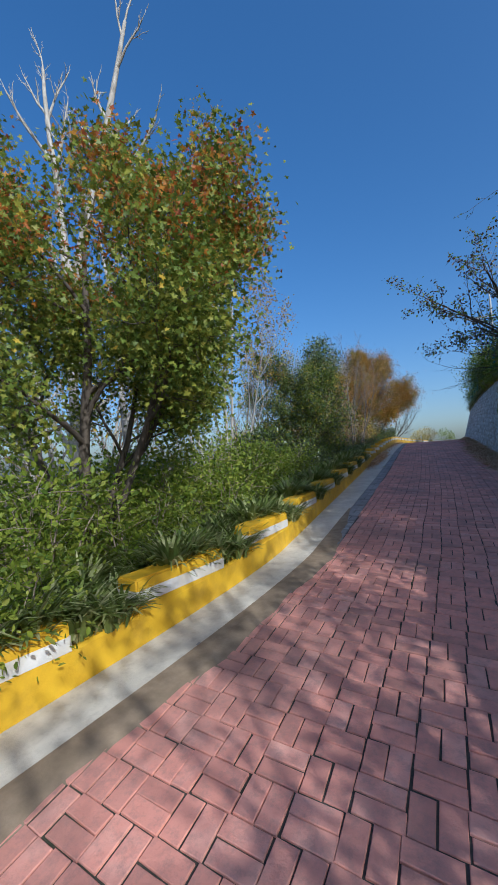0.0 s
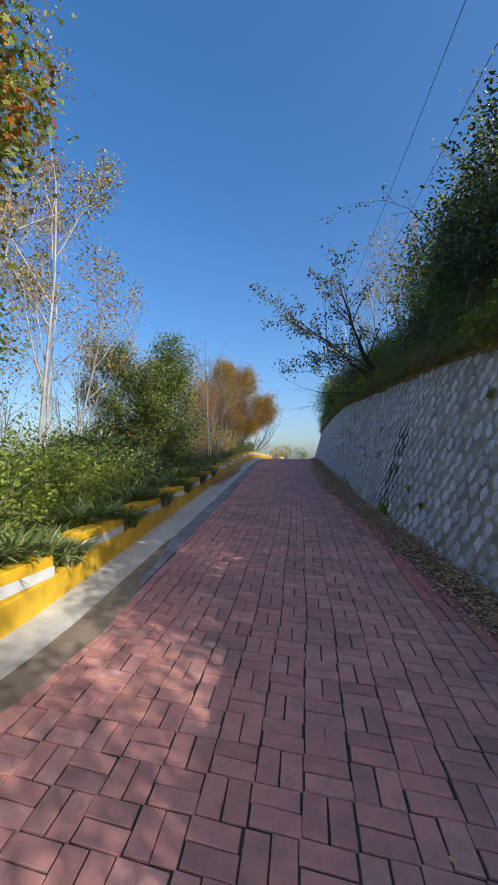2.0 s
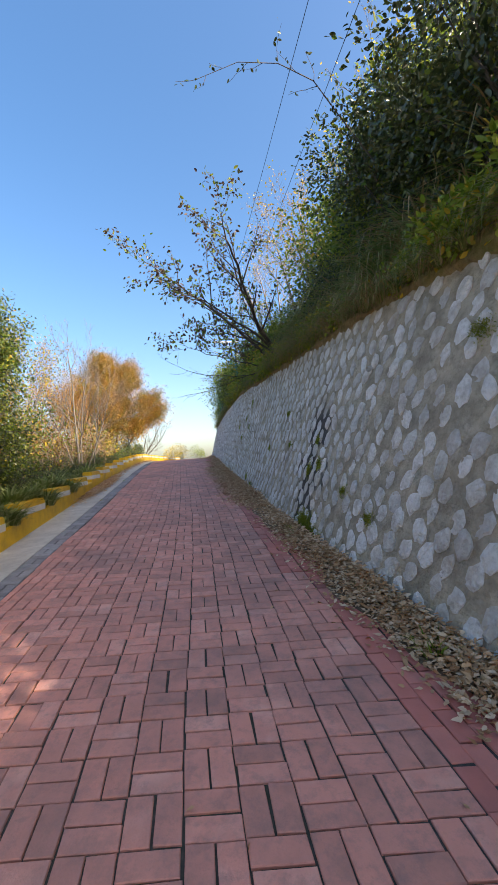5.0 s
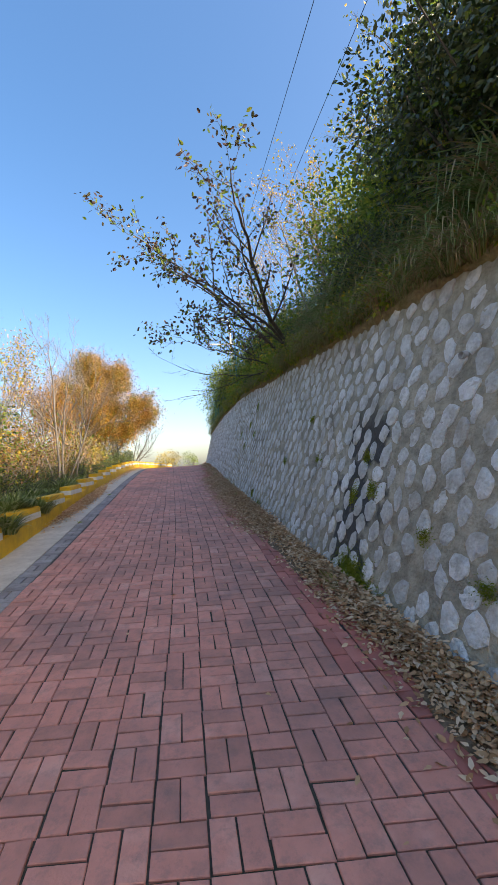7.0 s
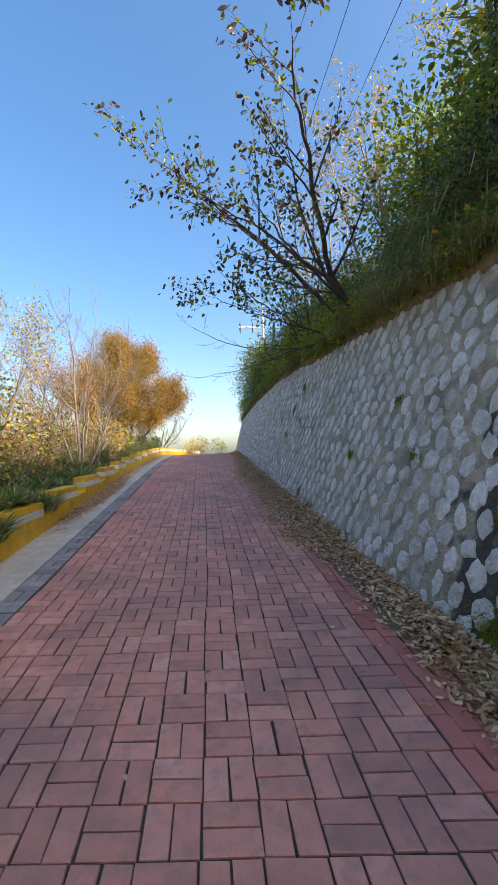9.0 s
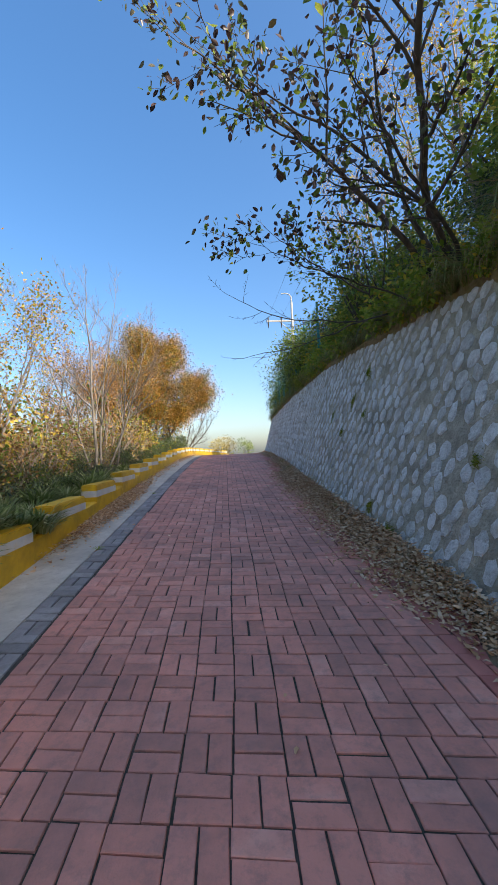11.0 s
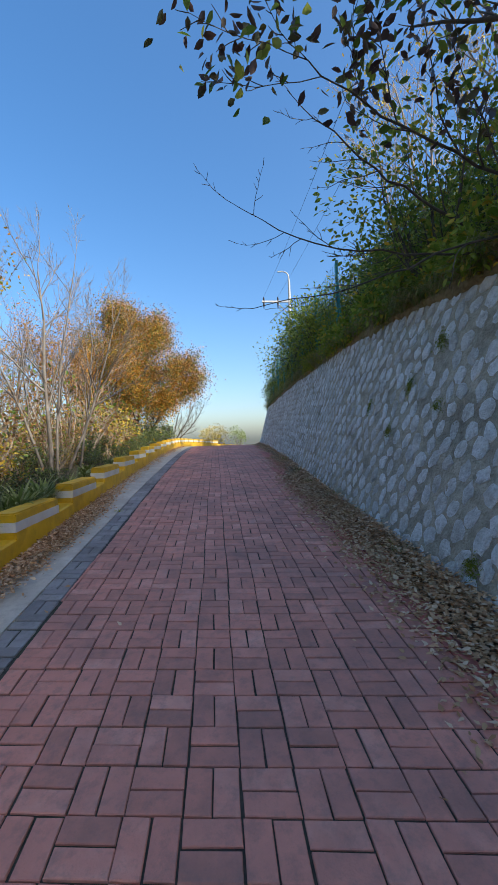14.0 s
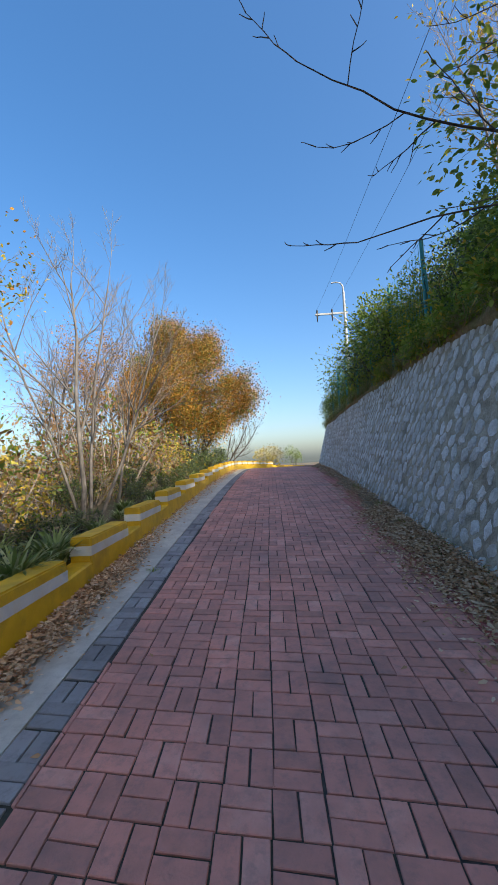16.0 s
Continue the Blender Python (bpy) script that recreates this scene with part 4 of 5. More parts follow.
# undergrowth among the trees
under = [shrub("undergrowth", on_ground(-3.4 - i, 17 + i), 0.9, 0.9, 1.3, 700, 0.07, OVAL, (L_BROWN, L_YELLOW)[i], BARK_TAN, ("tangle of tan twigs with withered leaves", "low brambles with yellowing leaves")[i], 110 + i, 15, 0.5, category="undergrowth", group="undergrowth on the slope", extra=(L_MID, 0.4)) for i in range(2)]
for i in range(44):
    y = 9 + i * 0.65 + rnd.uniform(-0.4, 0.4)
    x = float(kerb_x(y)) - 1.2 - rnd.uniform(0, 5.5)
    scatter(under[i % 2], place_at(x, y, rnd.uniform(0, 360), rnd.uniform(0.7, 1.3) * (1 if x < -3.6 else 0.55), -0.05))

for i in range(46):
    y = 15 + i * 0.42 + rnd.uniform(-0.5, 0.5)
    x = float(kerb_x(y)) - 2.0 - rnd.uniform(0, 6.5)
    scatter(under[(i * 3) % 2], place_at(x, y, rnd.uniform(0, 360), rnd.uniform(1.1, 2.0), -0.05))

# ---- litter, moss and small growth along the wall and the kerb ----
lr = np.random.default_rng(77)


def litter(name, xs, ys, lift, size, label, mat=L_LITTER):
    n = len(xs)
    pos = np.stack([xs, ys, gz(ys) + lift], -1)
    a = lr.uniform(0, 2 * math.pi, n)
    along = np.stack([np.cos(a), np.sin(a), lr.uniform(-0.35, 0.35, n)], -1)
    ob = new(name, leaves_mesh(name, pos, along, size * lr.uniform(0.55, 1.25, n), CURLED, mat, lr, 0.75))
    return tagged(ob, label, "fallen leaves", kind="stuff")


# drifts against the wall: thick in some stretches, thin between
N_L = 46000
ly = lr.uniform(3, 36, N_L)
ly = np.where(lr.random(N_L) < 0.62, lr.uniform(4, 20, N_L), ly)
thick = 0.5 + 0.5 * np.sin(ly * 1.9 + 0.6) * np.sin(ly * 0.73 + 2)
thick = np.clip(np.maximum(thick, np.maximum(0.75 * (ly < 9.6), 0.9 * ((ly > 12.4) & (ly < 24)))), 0.35, 1)
keep = lr.random(N_L) < thick
ly, thick = ly[keep], thick[keep]
off = np.abs(lr.normal(0, 1, len(ly))) * np.where(ly < 10, 0.12, np.where(ly < 12, 0.16, 0.185)) * (0.5 + thick)
lx = wall_x(ly) - 0.02 - off
heap = np.clip(0.10 * thick - off * 0.22, 0, None)
litter("leaf_litter", lx, ly, np.clip(0.075 - off * 0.27, 0.004, None) + 0.006 + heap * lr.uniform(0.1, 1, len(ly)), 0.055, "drift of dry brown fallen leaves along the foot of the wall")
M_VERGE = material("rotted_leaf_mould", [(0.16, 0.11, 0.07), (0.30, 0.21, 0.13)], 25, 0.95, 0.8, 60, stain=(0.11, 0.10, 0.04), stain_scale=2.0, stain_amount=0.5, bump_dist=0.015)
# dark damp earth under the drift
ey = np.arange(-8, 50, 0.25)
e_w = 0.16 + 0.09 * np.sin(ey * 1.9 + 0.6) + 0.05 * np.sin(ey * 5.3)
ev = np.concatenate([np.stack([wall_x(ey) + 0.02, ey, gz(ey) + 0.07], -1), np.stack([wall_x(ey) - e_w * 0.5, ey, gz(ey) + 0.035], -1), np.stack([wall_x(ey) - e_w - 0.1, ey, gz(ey) + 0.002], -1)])
tagged(new("verge", np_mesh("verge", ev, grid_faces(3, len(ey))[:, ::-1], M_VERGE, True)), "narrow verge of dark damp earth along the wall", "verge", kind="structure")
n2 = 9000
gy2 = np.concatenate([lr.normal(16.2, 1.1, 6500), lr.uniform(14, 34, n2 - 6500)])
litter("kerb_litter", kerb_x(gy2) + 0.02 + np.abs(lr.normal(0, 0.14, len(gy2))), gy2, 0.012 + lr.uniform(0, 0.07, len(gy2)), 0.055, "dry brown leaves gathered in the gutter against the kerb")
n3 = 130
sy = lr.uniform(2, 26, n3)
litter("scattered_leaf_litter", np.where(lr.random(n3) < 0.7, wall_x(sy) - np.abs(lr.normal(0.3, 0.45, n3)), lr.uniform(-1.6, 2.0, n3)), sy, np.full(n3, 0.006), 0.05, "single dry leaves scattered over the bricks")


def tuft(place, n, length, mat, label, name, seed, s=1.0):
    return clump(name, place, n, length, 0.009, 0.07, mat, label, seed, (0.6, 1.6), name + " along the wall", "grass")


weeds = tuft((float(wall_x(7.2)) - 0.12, 7.2, float(gz(7.2)) + 0.03), 45, 0.14, L_LIGHT, "small green weed at the foot of the wall", "weed", 120)
for y, d, s in ((5.6, 0.1, 1.0), (6.3, 0.16, 1.4), (7.9, 0.1, 0.9), (9.1, 0.06, 1.6), (9.3, 0.08, 1.4), (12.2, 0.1, 1.0), (14.9, 0.06, 1.5), (16.3, 0.08, 1.2), (17.4, 0.05, 1.6), (18.6, 0.05, 1.6), (20.1, 0.06, 1.7), (22.5, 0.06, 1.8)):
    copy_thing(weeds, pose(float(wall_x(y)) - d, y, float(gz(y)) + 0.03, 0, 0, y * 77) @ Matrix.Diagonal((s, s, s, 1)))
for y, s in ((13.6, 0.6), (17.3, 0.7)):
    copy_thing(weeds, pose(float(strip_x(y)) + 0.02, y, float(gz(y)), 0, 0, y * 50) @ Matrix.Diagonal((s, s, s * 0.6, 1)))


def moss(name, y, s, ry, rz, n, seed, label="cushion of yellow-green moss on the wall"):
    """A cushion of short shoots that lies on the wall's face; s is the height on the wall."""
    r = np.random.default_rng(seed)
    n = n * 3
    q = r.normal(0, 0.5, (n, 2)) * r.uniform(0.6, 1.2, (n, 1))
    h = np.clip(1 - (q ** 2).sum(1) * 0.8, 0.05, 1)
    zz = np.maximum(s + q[:, 1] * rz, 0.01)
    yy = y + q[:, 0] * ry
    pos = np.stack([wall_x(yy) + BATTER * zz - 0.004 - 0.022 * h * r.uniform(0.2, 1, n), yy, gz(yy) + zz], -1)
    along = np.stack([-np.ones(n), r.normal(0, 0.7, n), r.normal(0.2, 0.7, n)], -1)
    ob = new(name, leaves_mesh(name, pos, along, r.uniform(0.009, 0.02, n), OVAL, L_MOSS, r, 0.3))
    return tagged(ob, label, "moss", "moss on the wall", "stuff")


for i, (y, s, ry, rz, n) in enumerate(((9.15, 0.17, 0.34, 0.17, 1300), (8.75, 0.08, 0.3, 0.1, 500), (9.0, 0.95, 0.1, 0.1, 160), (9.35, 0.85, 0.09, 0.12, 160), (9.2, 1.25, 0.08, 0.08, 110), (8.2, 0.72, 0.08, 0.07, 100), (7.6, 0.55, 0.1, 0.08, 140),
                                     (6.5, 2.1, 0.13, 0.09, 150), (13.3, 0.1, 0.2, 0.1, 300), (12.0, 1.05, 0.08, 0.07, 80), (15.2, 2.2, 0.13, 0.13, 160), (15.7, 1.75, 0.1, 0.14, 150), (16.0, 1.2, 0.1, 0.1, 110), (15.0, 1.5, 0.1, 0.08, 90), (16.8, 1.5, 0.07, 0.14, 90),
                                     (17.6, 0.08, 0.6, 0.07, 500), (16.4, 0.07, 0.4, 0.06, 300), (14.0, 0.25, 0.12, 0.1, 140), (11.0, 1.7, 0.1, 0.06, 90), (10.5, 1.15, 0.1, 0.06, 90))):
    moss("moss", y, s, ry, rz, n, 200 + i)

# ---- drain pipe in the wall ----
M_PIPE = material("grey_plastic_pipe", [(0.34, 0.33, 0.31), (0.48, 0.47, 0.45)], 20, 0.6, 0.2, 80, stain=(0.16, 0.14, 0.11), stain_scale=9, stain_amount=0.6)
M_HOLE = material("pipe_bore_shade", [(0.02, 0.018, 0.015), (0.05, 0.044, 0.036)], 30, 0.95, 0.5, 90)


def drain_pipe(y, up):
    """A short pipe end that sticks out of the wall's face, with its bore."""
    x, z = float(wall_x(y)) + BATTER * up, float(gz(y)) + up
    pipe = thing("drain_pipe", (x, y, z), "short grey drain pipe end in the stone wall", "drain pipe", "drain pipes in the wall")
    k = 18
    a = np.arange(k) * 2 * math.pi / k
    ring = lambda dx, r: np.stack([np.full(k, dx), np.cos(a) * r, np.sin(a) * r], -1)
    v = np.concatenate([ring(0.06, 0.031), ring(-0.042, 0.031), ring(-0.045, 0.029), ring(-0.042, 0.025), ring(0.03, 0.025)])
    i, j = np.arange(k), (np.arange(k) + 1) % k
    f = np.concatenate([np.stack([i + n * k, j + n * k, j + (n + 1) * k, i + (n + 1) * k], -1) for n in range(4)])
    mesh_part("tube", np_mesh("tube", v, f, M_PIPE, True), pipe)
    # a near-black disc closes the bore and paints the shade inside it
    mesh_part("bore", np_mesh("bore", ring(0.012, 0.0252), np.arange(k)[None, ::-1], M_HOLE), pipe, "near-black disc painted as the shade in the bore")
    return pipe


drain_pipe(8.06, 2.05)

# ---- green fence on top of the wall ----
M_TEAL = material("teal_painted_steel", [(0.015, 0.16, 0.15), (0.03, 0.25, 0.23)], 10, 0.45, 0.1, 60, stain=(0.10, 0.09, 0.06), stain_scale=6, stain_amount=0.4)
fence = thing("fence", (brow(19.5, 0.02), 19.5, float(gz(19.5) + wall_h(19.5))), "teal painted steel fence with wire netting, overgrown, on the wall", "fence")
f0 = np.array(fence.location)
post_y = [19.5, 21.6, 23.7, 25.8, 27.9, 30.0, 32.1]
tops = []
for i, y in enumerate(post_y):
    b = np.array((brow(y, 0.02), y, float(gz(y) + wall_h(y)) - 0.2)) - f0
    tops.append(b + (0, 0, 2.15))
    mesh_part("post", tubes_mesh("post", [(np.array([b, b + (0, 0, 1.0), b + (0, 0, 2.15)]), [0.034, 0.034, 0.034])], M_TEAL), fence)
    if i == 0:
        mesh_part("brace", tubes_mesh("brace", [(np.array([b + (0, -0.35, 0.0), b + (0, -0.17, 1.0), b + (0, 0, 2.1)]), [0.02, 0.02, 0.02])], M_TEAL), fence)
net = []
for a, b in zip(tops, tops[1:]):
    for k in range(14):
        f = k / 13
        net.append((np.array([a + (b - a) * f - (0, 0, 1.35), a + (b - a) * f - (0, 0, 0.02)]), [0.004, 0.004]))
    for k in range(10):
        net.append((np.array([a - (0, 0, 0.02 + 0.145 * k), b - (0, 0, 0.02 + 0.145 * k)]), [0.004, 0.004]))
tagged(mesh_part("netting", tubes_mesh("netting", net, M_TEAL), fence, "teal wire netting"), kind="stuff")

# ---- utility pole and its wires ----
WIRE_NEAR = ((2.9, 10.0, 7.6), (3.7, 10.0, 7.7))
M_POLE = material("pale_painted_pole", [(0.36, 0.36, 0.35), (0.48, 0.48, 0.47)], 8, 0.6, 0.2, 40, stain=(0.3, 0.29, 0.27), stain_scale=3)
M_CABLE = material("black_cable", [(0.015, 0.015, 0.016), (0.03, 0.03, 0.03)], 20, 0.6, 0.0)
foot = along_road(6.9, 44.7, 0)
foot[2] = float(ground_z(foot[0], foot[1])) - 0.3
top = along_road(6.75, 44.7, 12.3)
pole = thing("utility_pole", tuple(foot), "pale utility pole with a crossarm, a curved lamp arm and wires", "utility pole")
hgt = top[2] - foot[2]
mesh_part("shaft", tubes_mesh("shaft", [(np.array([(0, 0, 0), (0, 0, hgt * 0.5), (0, 0, hgt)]), [0.17, 0.14, 0.1])], M_POLE), pole)
mesh_part("lamp_arm", tubes_mesh("lamp_arm", [(np.array([(0, 0, hgt - 0.1), (-0.03, 0, hgt + 0.5), (-0.2, 0, hgt + 0.75), (-0.55, 0, hgt + 0.85), (-0.95, 0, hgt + 0.8)]), [0.07, 0.06, 0.05, 0.05, 0.06])], M_POLE), pole)
arm_z = hgt - 1.7
bm = bmesh.new()
box(bm, -2.35, 0.25, -0.06, 0.06, arm_z - 0.07, arm_z + 0.07, 0.01)
part("crossarm", bm, M_POLE, pole)
mesh_part("brace", tubes_mesh("brace", [(np.array([(-1.2, 0, arm_z), (-0.6, 0, arm_z - 0.55), (0, 0, arm_z - 1.05)]), [0.035] * 3)], M_POLE), pole)
ends = []
for x in (-2.2, -1.0):
    mesh_part("insulator", tubes_mesh("insulator", [(np.array([(x, 0, arm_z - 0.6), (x, 0, arm_z - 0.2), (x, 0, arm_z + 0.25), (x, 0, arm_z + 0.4)]), [0.03, 0.07, 0.07, 0.04])], M_CABLE), pole)
    ends.append(foot + (x, 0, arm_z + 0.4))
for e, near in zip(ends, WIRE_NEAR):
    s = np.linspace(0, 1.6, 33)[:, None]
    p = e * (1 - s) + along_road(*near) * s
    p[:, 2] -= (s * (1 - s))[:, 0].clip(-0.2, None) * 1.2
    w = new("overhead_wire", tubes_mesh("overhead_wire", [(p, [0.007] * len(p))], M_CABLE))
    tagged(w, "thin black overhead wire from the utility pole", "wire", "overhead wires")

# ---- lip of soil and roots on top of the wall ----
def soil_lip(y0, y1, seed):
    """A crumbling edge of earth that sags over the top of the wall."""
    r = np.random.default_rng(seed)
    ys = np.arange(y0, y1, 0.06)
    wob = 0.5 + 0.25 * np.sin(ys * 2.3 + seed) + 0.15 * np.sin(ys * 5.9) + r.normal(0, 0.13, len(ys))
    wob = np.clip(wob, 0.08, 1.1)
    rows = []
    for a, (dx, dz) in zip((0, 0.35, 0.8, 1.0, 0.6, 0.0), ((0.34, 0.09), (0.16, 0.12), (0.02, 0.09), (-0.035, 0.0), (-0.02, -0.05), (0.03, -0.1))):
        top = wall_h(ys)
        z = top + dz * (0.4 + wob) + r.normal(0, 0.012, len(ys))
        rows.append(np.stack([wall_x(ys) + BATTER * np.minimum(top, z) + dx - 0.03 * wob + r.normal(0, 0.01, len(ys)), ys, gz(ys) + z], -1))
    ob = new("soil_lip", np_mesh("soil_lip", np.concatenate(rows), grid_faces(6, len(ys))[:, ::-1], M_LIP, True))
    return tagged(ob, "crumbling brown soil edge sagging over the top of the wall", "soil", kind="structure")


M_LIP = material("rooty_soil", [(0.13, 0.085, 0.04), (0.27, 0.19, 0.09), (0.38, 0.29, 0.16)], 18, 0.95, 1.0, 45, stain=(0.14, 0.155, 0.03), stain_scale=2.2, stain_amount=0.8, bump_dist=0.03, grain=0.7)
soil_lip(3.0, 34.0, 5)
straw = clump("dry_grass", (brow(9.4, 0.0), 9.4, float(gz(9.4) + wall_h(9.4))), 60, 0.6, 0.008, 0.14, L_STRAW, "dry straw grass hanging over the wall", 140, (2.2, 3.4), "dry grass on the wall", "grass", dry=L_GRASS)
for i in range(34):
    y = 4.4 + i * 0.5 + 0.2 * math.sin(i * 9.1)
    s = 0.55 + 0.45 * abs(math.sin(i * 2.7)) if not 8 < y < 12 else 1.1
    scatter(straw, pose(brow(y, 0.02 + 0.06 * math.sin(i * 5.3)), y, float(gz(y) + wall_h(y)) + 0.02, 0, 0, i * 71.0) @ Matrix.Diagonal((s, s, s, 1)))

# ---- retaining wall ----
wall = tagged(new("wall_east"), "battered retaining wall of pale granite stones set in grey mortar", "retaining wall", kind="structure")
wy = np.arange(-8, 52, 0.5)
hh = wall_h(wy)
prof = [(0, -0.2, 0), (0, 0, 0), (BATTER * 0.5, 0.5, 1), (BATTER, 1.0, 1), (BATTER, 1.0, 2), (BATTER, 1.0, 3), (BATTER, -0.2, 3)]
wv = []
for f, hz, k in prof:
    dx = (f * hh if k < 2 else BATTER * hh + (0.34 if k == 2 else 0.36))
    z = hz if hz < 0 else hz * hh
    wv.append(np.stack([wall_x(wy) + dx, wy, gz(wy) + z], -1))
mesh_part("core", np_mesh("wall_core", np.concatenate(wv), grid_faces(len(wv), len(wy)), M_MORTAR), wall, "grey weathered mortar bed")

rng = np.random.default_rng(11)


def stone_shape(w, h):
    """An irregular split stone: rim, shoulder and rough crown, out of the wall along -x."""
    n = 13
    a = math.pi / 2 + (np.arange(n) + rng.uniform(-0.3, 0.3, n)) * 2 * math.pi / n
    p = rng.uniform(1.15, 2.1)
    r = rng.uniform(0.8, 1.12, n) / (np.abs(np.cos(a)) ** p + np.abs(np.sin(a)) ** p) ** (1 / p)
    cy, cz = np.cos(a) * r * w / 2, np.sin(a) * r * h / 2
    cy = cy + rng.uniform(-0.32, 0.08) * cz
    up = rng.uniform(0.002, 0.013)
    ring = [np.stack([np.full(n, 0.03), cy, cz], -1), np.stack([-np.full(n, up * 0.7), cy * 0.95, cz * 0.95], -1),
            np.stack([-up - rng.uniform(-0.004, 0.011, n), cy * 0.7, cz * 0.7], -1)]
    v = np.concatenate(ring + [np.array([[-up - rng.uniform(0.0, 0.012), 0, 0]])])
    q, t = [], []
    for i in range(n):
        j = (i + 1) % n
        q += [(i, j, n + j, n + i), (n + i, n + j, 2 * n + j, 2 * n + i)]
        t.append((2 * n + i, 2 * n + j, 3 * n))
    return v, np.array(q)[:, ::-1], np.array(t)[:, ::-1]


shapes = [stone_shape(rng.uniform(0.14, 0.215), rng.uniform(0.18, 0.26)) for _ in range(60)]
stone_meshes = [np_mesh("stone", v, [q, t], M_STONE) for v, q, t in shapes]
jv, jq, jt, base, singles = [], [], [], 0, 0
PITCH, ROWH = 0.25, 0.17
for row in range(0, 19):
    for col in range(int(-6 / PITCH), int(50 / PITCH)):
        y = (col + 0.5 * (row % 2)) * PITCH + rng.uniform(-0.03, 0.03)
        s = 0.1 + row * ROWH + rng.uniform(-0.025, 0.025)
        if s > float(wall_h(y)) * 1.035 - 0.12 or rng.random() < 0.03:
            continue
        k = int(rng.integers(len(shapes)))
        x = float(wall_x(y)) + s * BATTER
        m = Matrix.Translation((x, y, float(gz(y)) + s)) @ pose(0, 0, 0, rng.uniform(-22, 22) + SLOPE, math.degrees(math.atan(BATTER)), 0)
        if 5.5 < y < 10.2 and singles < 300:
            singles += 1
            mesh_part("stone", stone_meshes[k], wall, at=m)
        else:
            v, q, t = shapes[k]
            R = np.array(m)
            jv.append(v @ R[:3, :3].T + R[:3, 3])
            jq.append(q + base)
            jt.append(t + base)
            base += len(v)
rest = mesh_part("stonework", np_mesh("stonework", np.concatenate(jv), [np.concatenate(jq), np.concatenate(jt)], M_STONE_I), wall, "granite stones of the long wall")
tagged(rest, kind="stuff")

# ---- pavers ----
MOD, ROW, GAP, SKEW = 0.2225, 0.2125, 0.0085, -0.12


def paver_arrays(w, l):
    """A worn brick on its back in local metres, centred, top at 0, its courses slightly askew to the lane."""
    hx, hy, c = (w - GAP) / 2, (l - GAP) / 2, 0.0035
    sq = np.array([(-1, -1), (1, -1), (1, 1), (-1, 1)], float)
    v = np.concatenate([np.c_[sq * (hx, hy), np.full(4, -0.04)], np.c_[sq * (hx, hy), np.full(4, -c)], np.c_[sq * (hx - c, hy - c), np.zeros(4)]])
    v[:, 1] += SKEW * v[:, 0]
    f = [(8, 9, 10, 11)]
    for i in range(4):
        j = (i + 1) % 4
        f += [(i, j, 4 + j, 4 + i), (4 + i, 4 + j, 8 + j, 8 + i)]
    return v, np.array(f)


flat_v, flat_f = paver_arrays(MOD, ROW / 2)
tall_v, tall_f = paver_arrays(MOD / 2, ROW)
flat_me, tall_me = np_mesh("paver", flat_v, flat_f, M_BRICK), np_mesh("paver", tall_v, tall_f, M_BRICK)
brng = np.random.default_rng(5)
road_v, road_f, edge_v, edge_f, grey_v, grey_f = [], [], [], [], [], []
count = 0


def column_x(y):
    """A long joint between the columns of pairs; it swings with the lane's lower bend."""
    return float(np.interp(y, (-8, 1, 4, 5, 8.5, 9.6, 11.1, 12.2), (-0.4, 0.52, 0.763, 0.836, 0.975, 1.0, 1.05, 1.063)) + bend(y))


def course_y(y, x):
    """Where a course lies at x."""
    return y + SKEW * (x - 0.547 - float(bend(y)))


def paver_pose(x, y, jitter=1.0):
    slope = math.degrees(math.atan(float(gz(y + 0.1) - gz(y - 0.1)) / 0.2))
    turn = -math.degrees(math.atan(column_x(y + 0.1) - column_x(y - 0.1)) / 0.2) * 0.6 if y < 12 else 0.0
    return pose(x + brng.normal(0, 0.0018) * jitter, y + brng.normal(0, 0.0018) * jitter, float(gz(y)) + brng.normal(0, 0.0016) * jitter,
                slope + brng.normal(0, 0.5) * jitter, brng.normal(0, 0.5) * jitter, turn + brng.normal(0, 0.7) * jitter)


def lay(vs, fs, v, f, m):
    R = np.array(m)
    fs.append(f + sum_of.get(id(vs), 0))
    sum_of[id(vs)] = sum_of.get(id(vs), 0) + len(v)
    vs.append(v @ R[:3, :3].T + R[:3, 3])


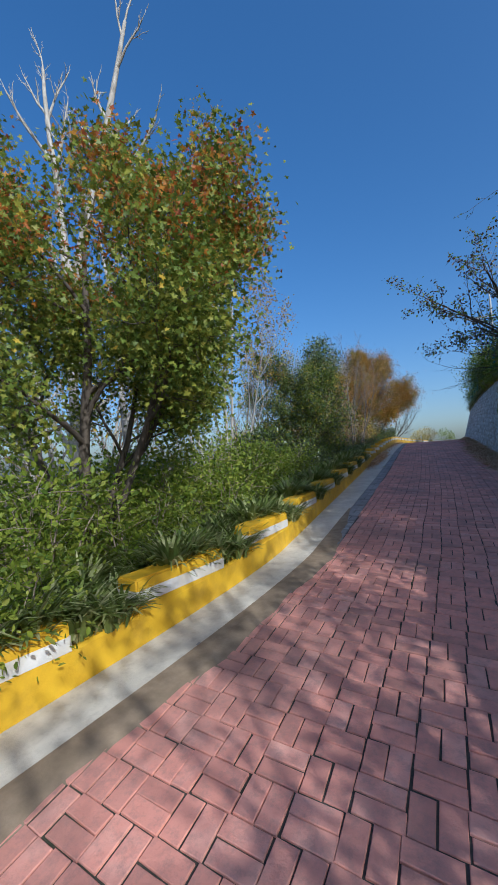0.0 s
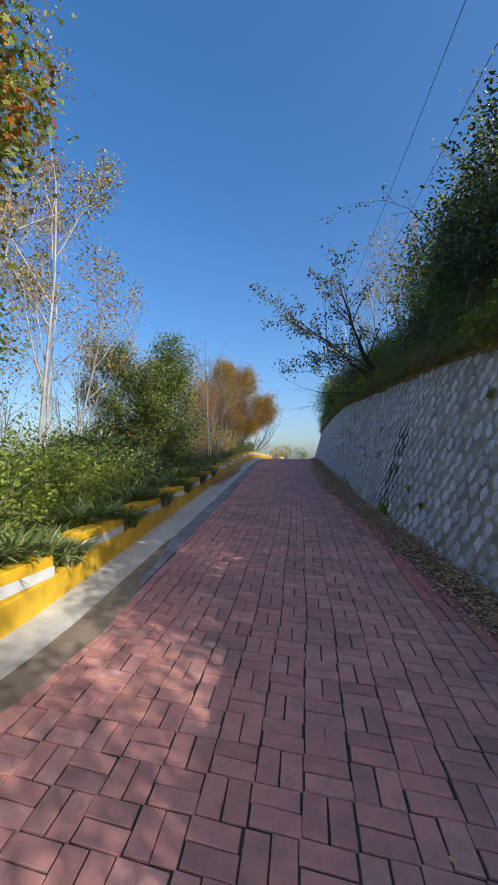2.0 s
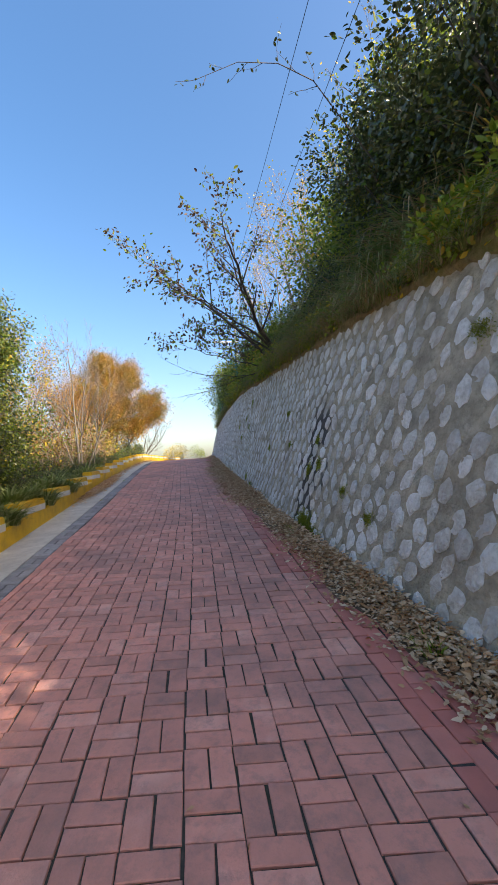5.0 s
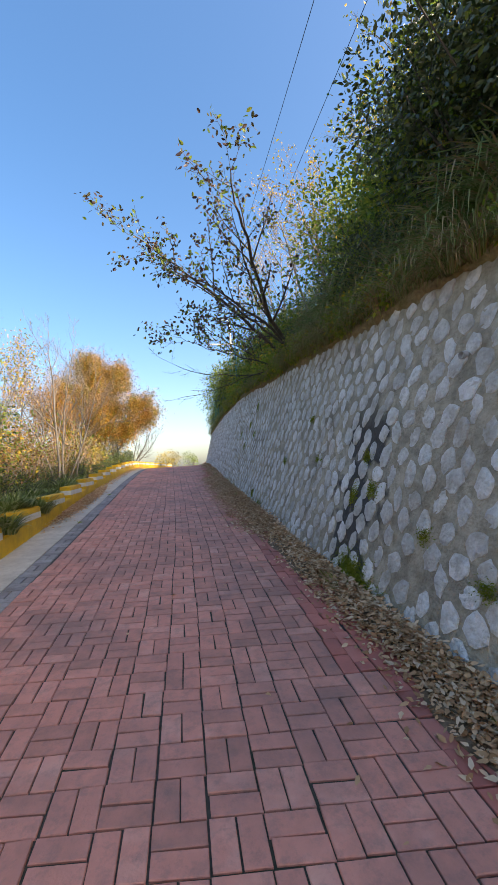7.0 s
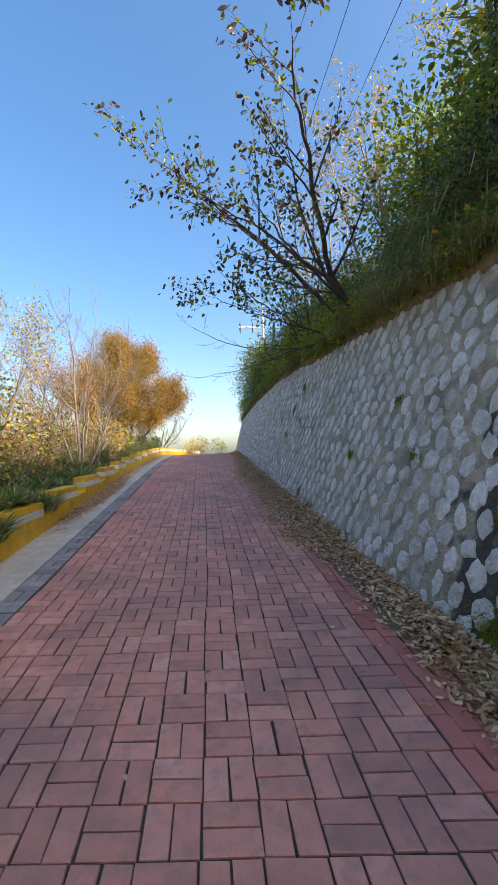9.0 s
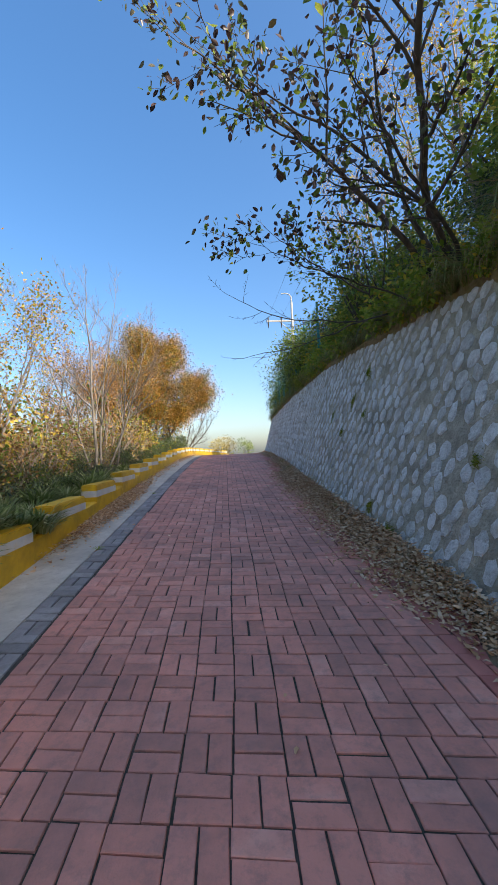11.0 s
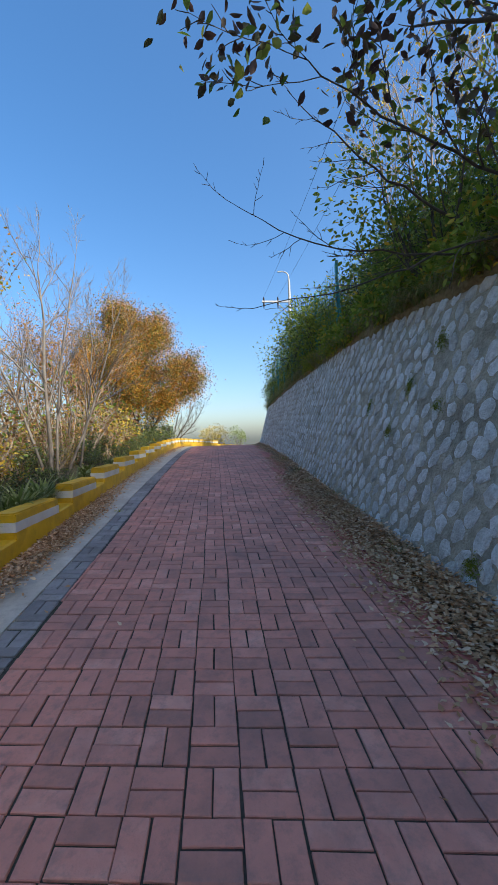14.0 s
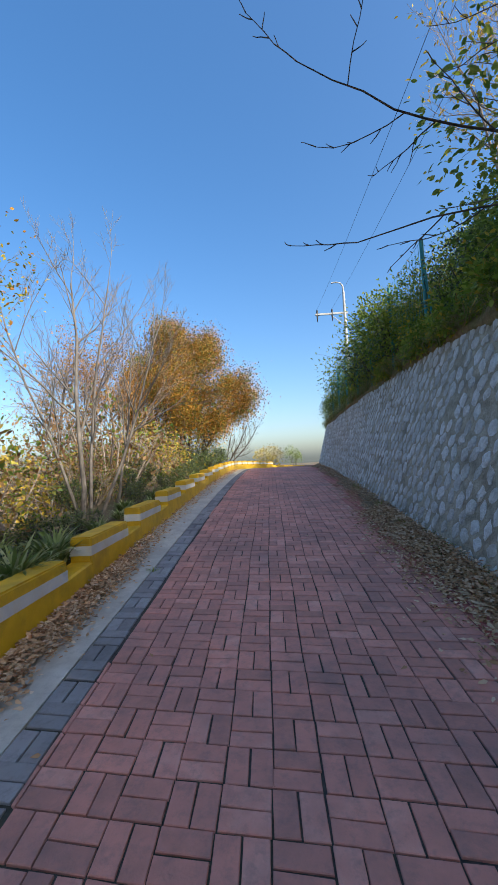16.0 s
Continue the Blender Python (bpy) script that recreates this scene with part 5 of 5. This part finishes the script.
sum_of = {}
before = None
for r in range(-82, 198):
    yc = 8.494 + ROW * (r + 0.5)
    if yc > 50:
        break
    wav = 0.006 * math.sin(r * 0.7) + 0.006 * math.sin(r * 0.23 + 1)
    flip = 1 if yc < 8.2 else 0
    lo, hi = float(red_x(yc)), float(wall_x(yc)) - 0.42
    last, start = hi - MOD, None
    for c in range(-16, 12):
        x = column_x(yc) + MOD * (c + 0.5) + wav
        y = course_y(yc, x)
        if x - MOD / 2 < lo - 0.012 or x + MOD / 2 > hi:
            continue
        if start is None:
            start = x - MOD / 2
        last = x + MOD / 2
        kinds = ((flat_v, flat_f, flat_me, (0, -ROW / 4)), (flat_v, flat_f, flat_me, (0, ROW / 4))) if (r + c + flip) % 2 == 0 else ((tall_v, tall_f, tall_me, (-MOD / 4, -SKEW * MOD / 4)), (tall_v, tall_f, tall_me, (MOD / 4, SKEW * MOD / 4)))
        for v, f, me, (dx, dy) in kinds:
            m = paver_pose(x + dx, y + dy)
            if 8.6 < y < 11.2 and count < 300:
                count += 1
                mesh_part("paver", me, road, at=m)
            else:
                lay(road_v, road_f, v, f, m)
    # cut bricks between the strip and the first whole pair
    fill = start - lo
    while fill > 0.025:
        w = min(fill, MOD / 2)
        lay(road_v, road_f, tall_v * ((w - 0.004) / (MOD / 2), 1, 1), tall_f, paver_pose(start - w / 2, course_y(yc, start - w / 2)))
        start, fill = start - w, fill - w
    # red border along the wall, bricks set end to end
    x = last + MOD / 4
    for k in range(5):
        xb = x + MOD / 2 * k
        lay(edge_v, edge_f, tall_v, tall_f, paver_pose(xb, course_y(yc, xb) + (ROW / 2 if k % 2 else 0), 1.6))
    # half brick where the border steps in
    if before is not None and last < before - 0.05:
        lay(edge_v, edge_f, tall_v * (1, 0.49, 1), tall_f, paver_pose(x + MOD / 2, course_y(yc, x) - ROW / 4))
    before = last
    # grey strip along the gutter
    sx = float(strip_x(yc))
    if r % 2:
        for dy in (-ROW / 4, ROW / 4):
            lay(grey_v, grey_f, flat_v, flat_f, paver_pose(sx + 0.115, course_y(yc, sx) + dy))
    else:
        for dx in (0.0575, 0.17):
            lay(grey_v, grey_f, tall_v, tall_f, paver_pose(sx + dx, course_y(yc, sx + dx)))
for nm, vs, fs, mat, lab in (("pavers", road_v, road_f, M_BRICK_I, "worn red brick pavers of the lane"), ("border_pavers", edge_v, edge_f, M_BORDER, "brighter red bricks along the wall"),
                             ("strip_pavers", grey_v, grey_f, M_GREYPAVER, "blue-grey bricks along the gutter")):
    tagged(mesh_part(nm, np_mesh(nm, np.concatenate(vs), np.concatenate(fs), mat), road, lab), kind="stuff")
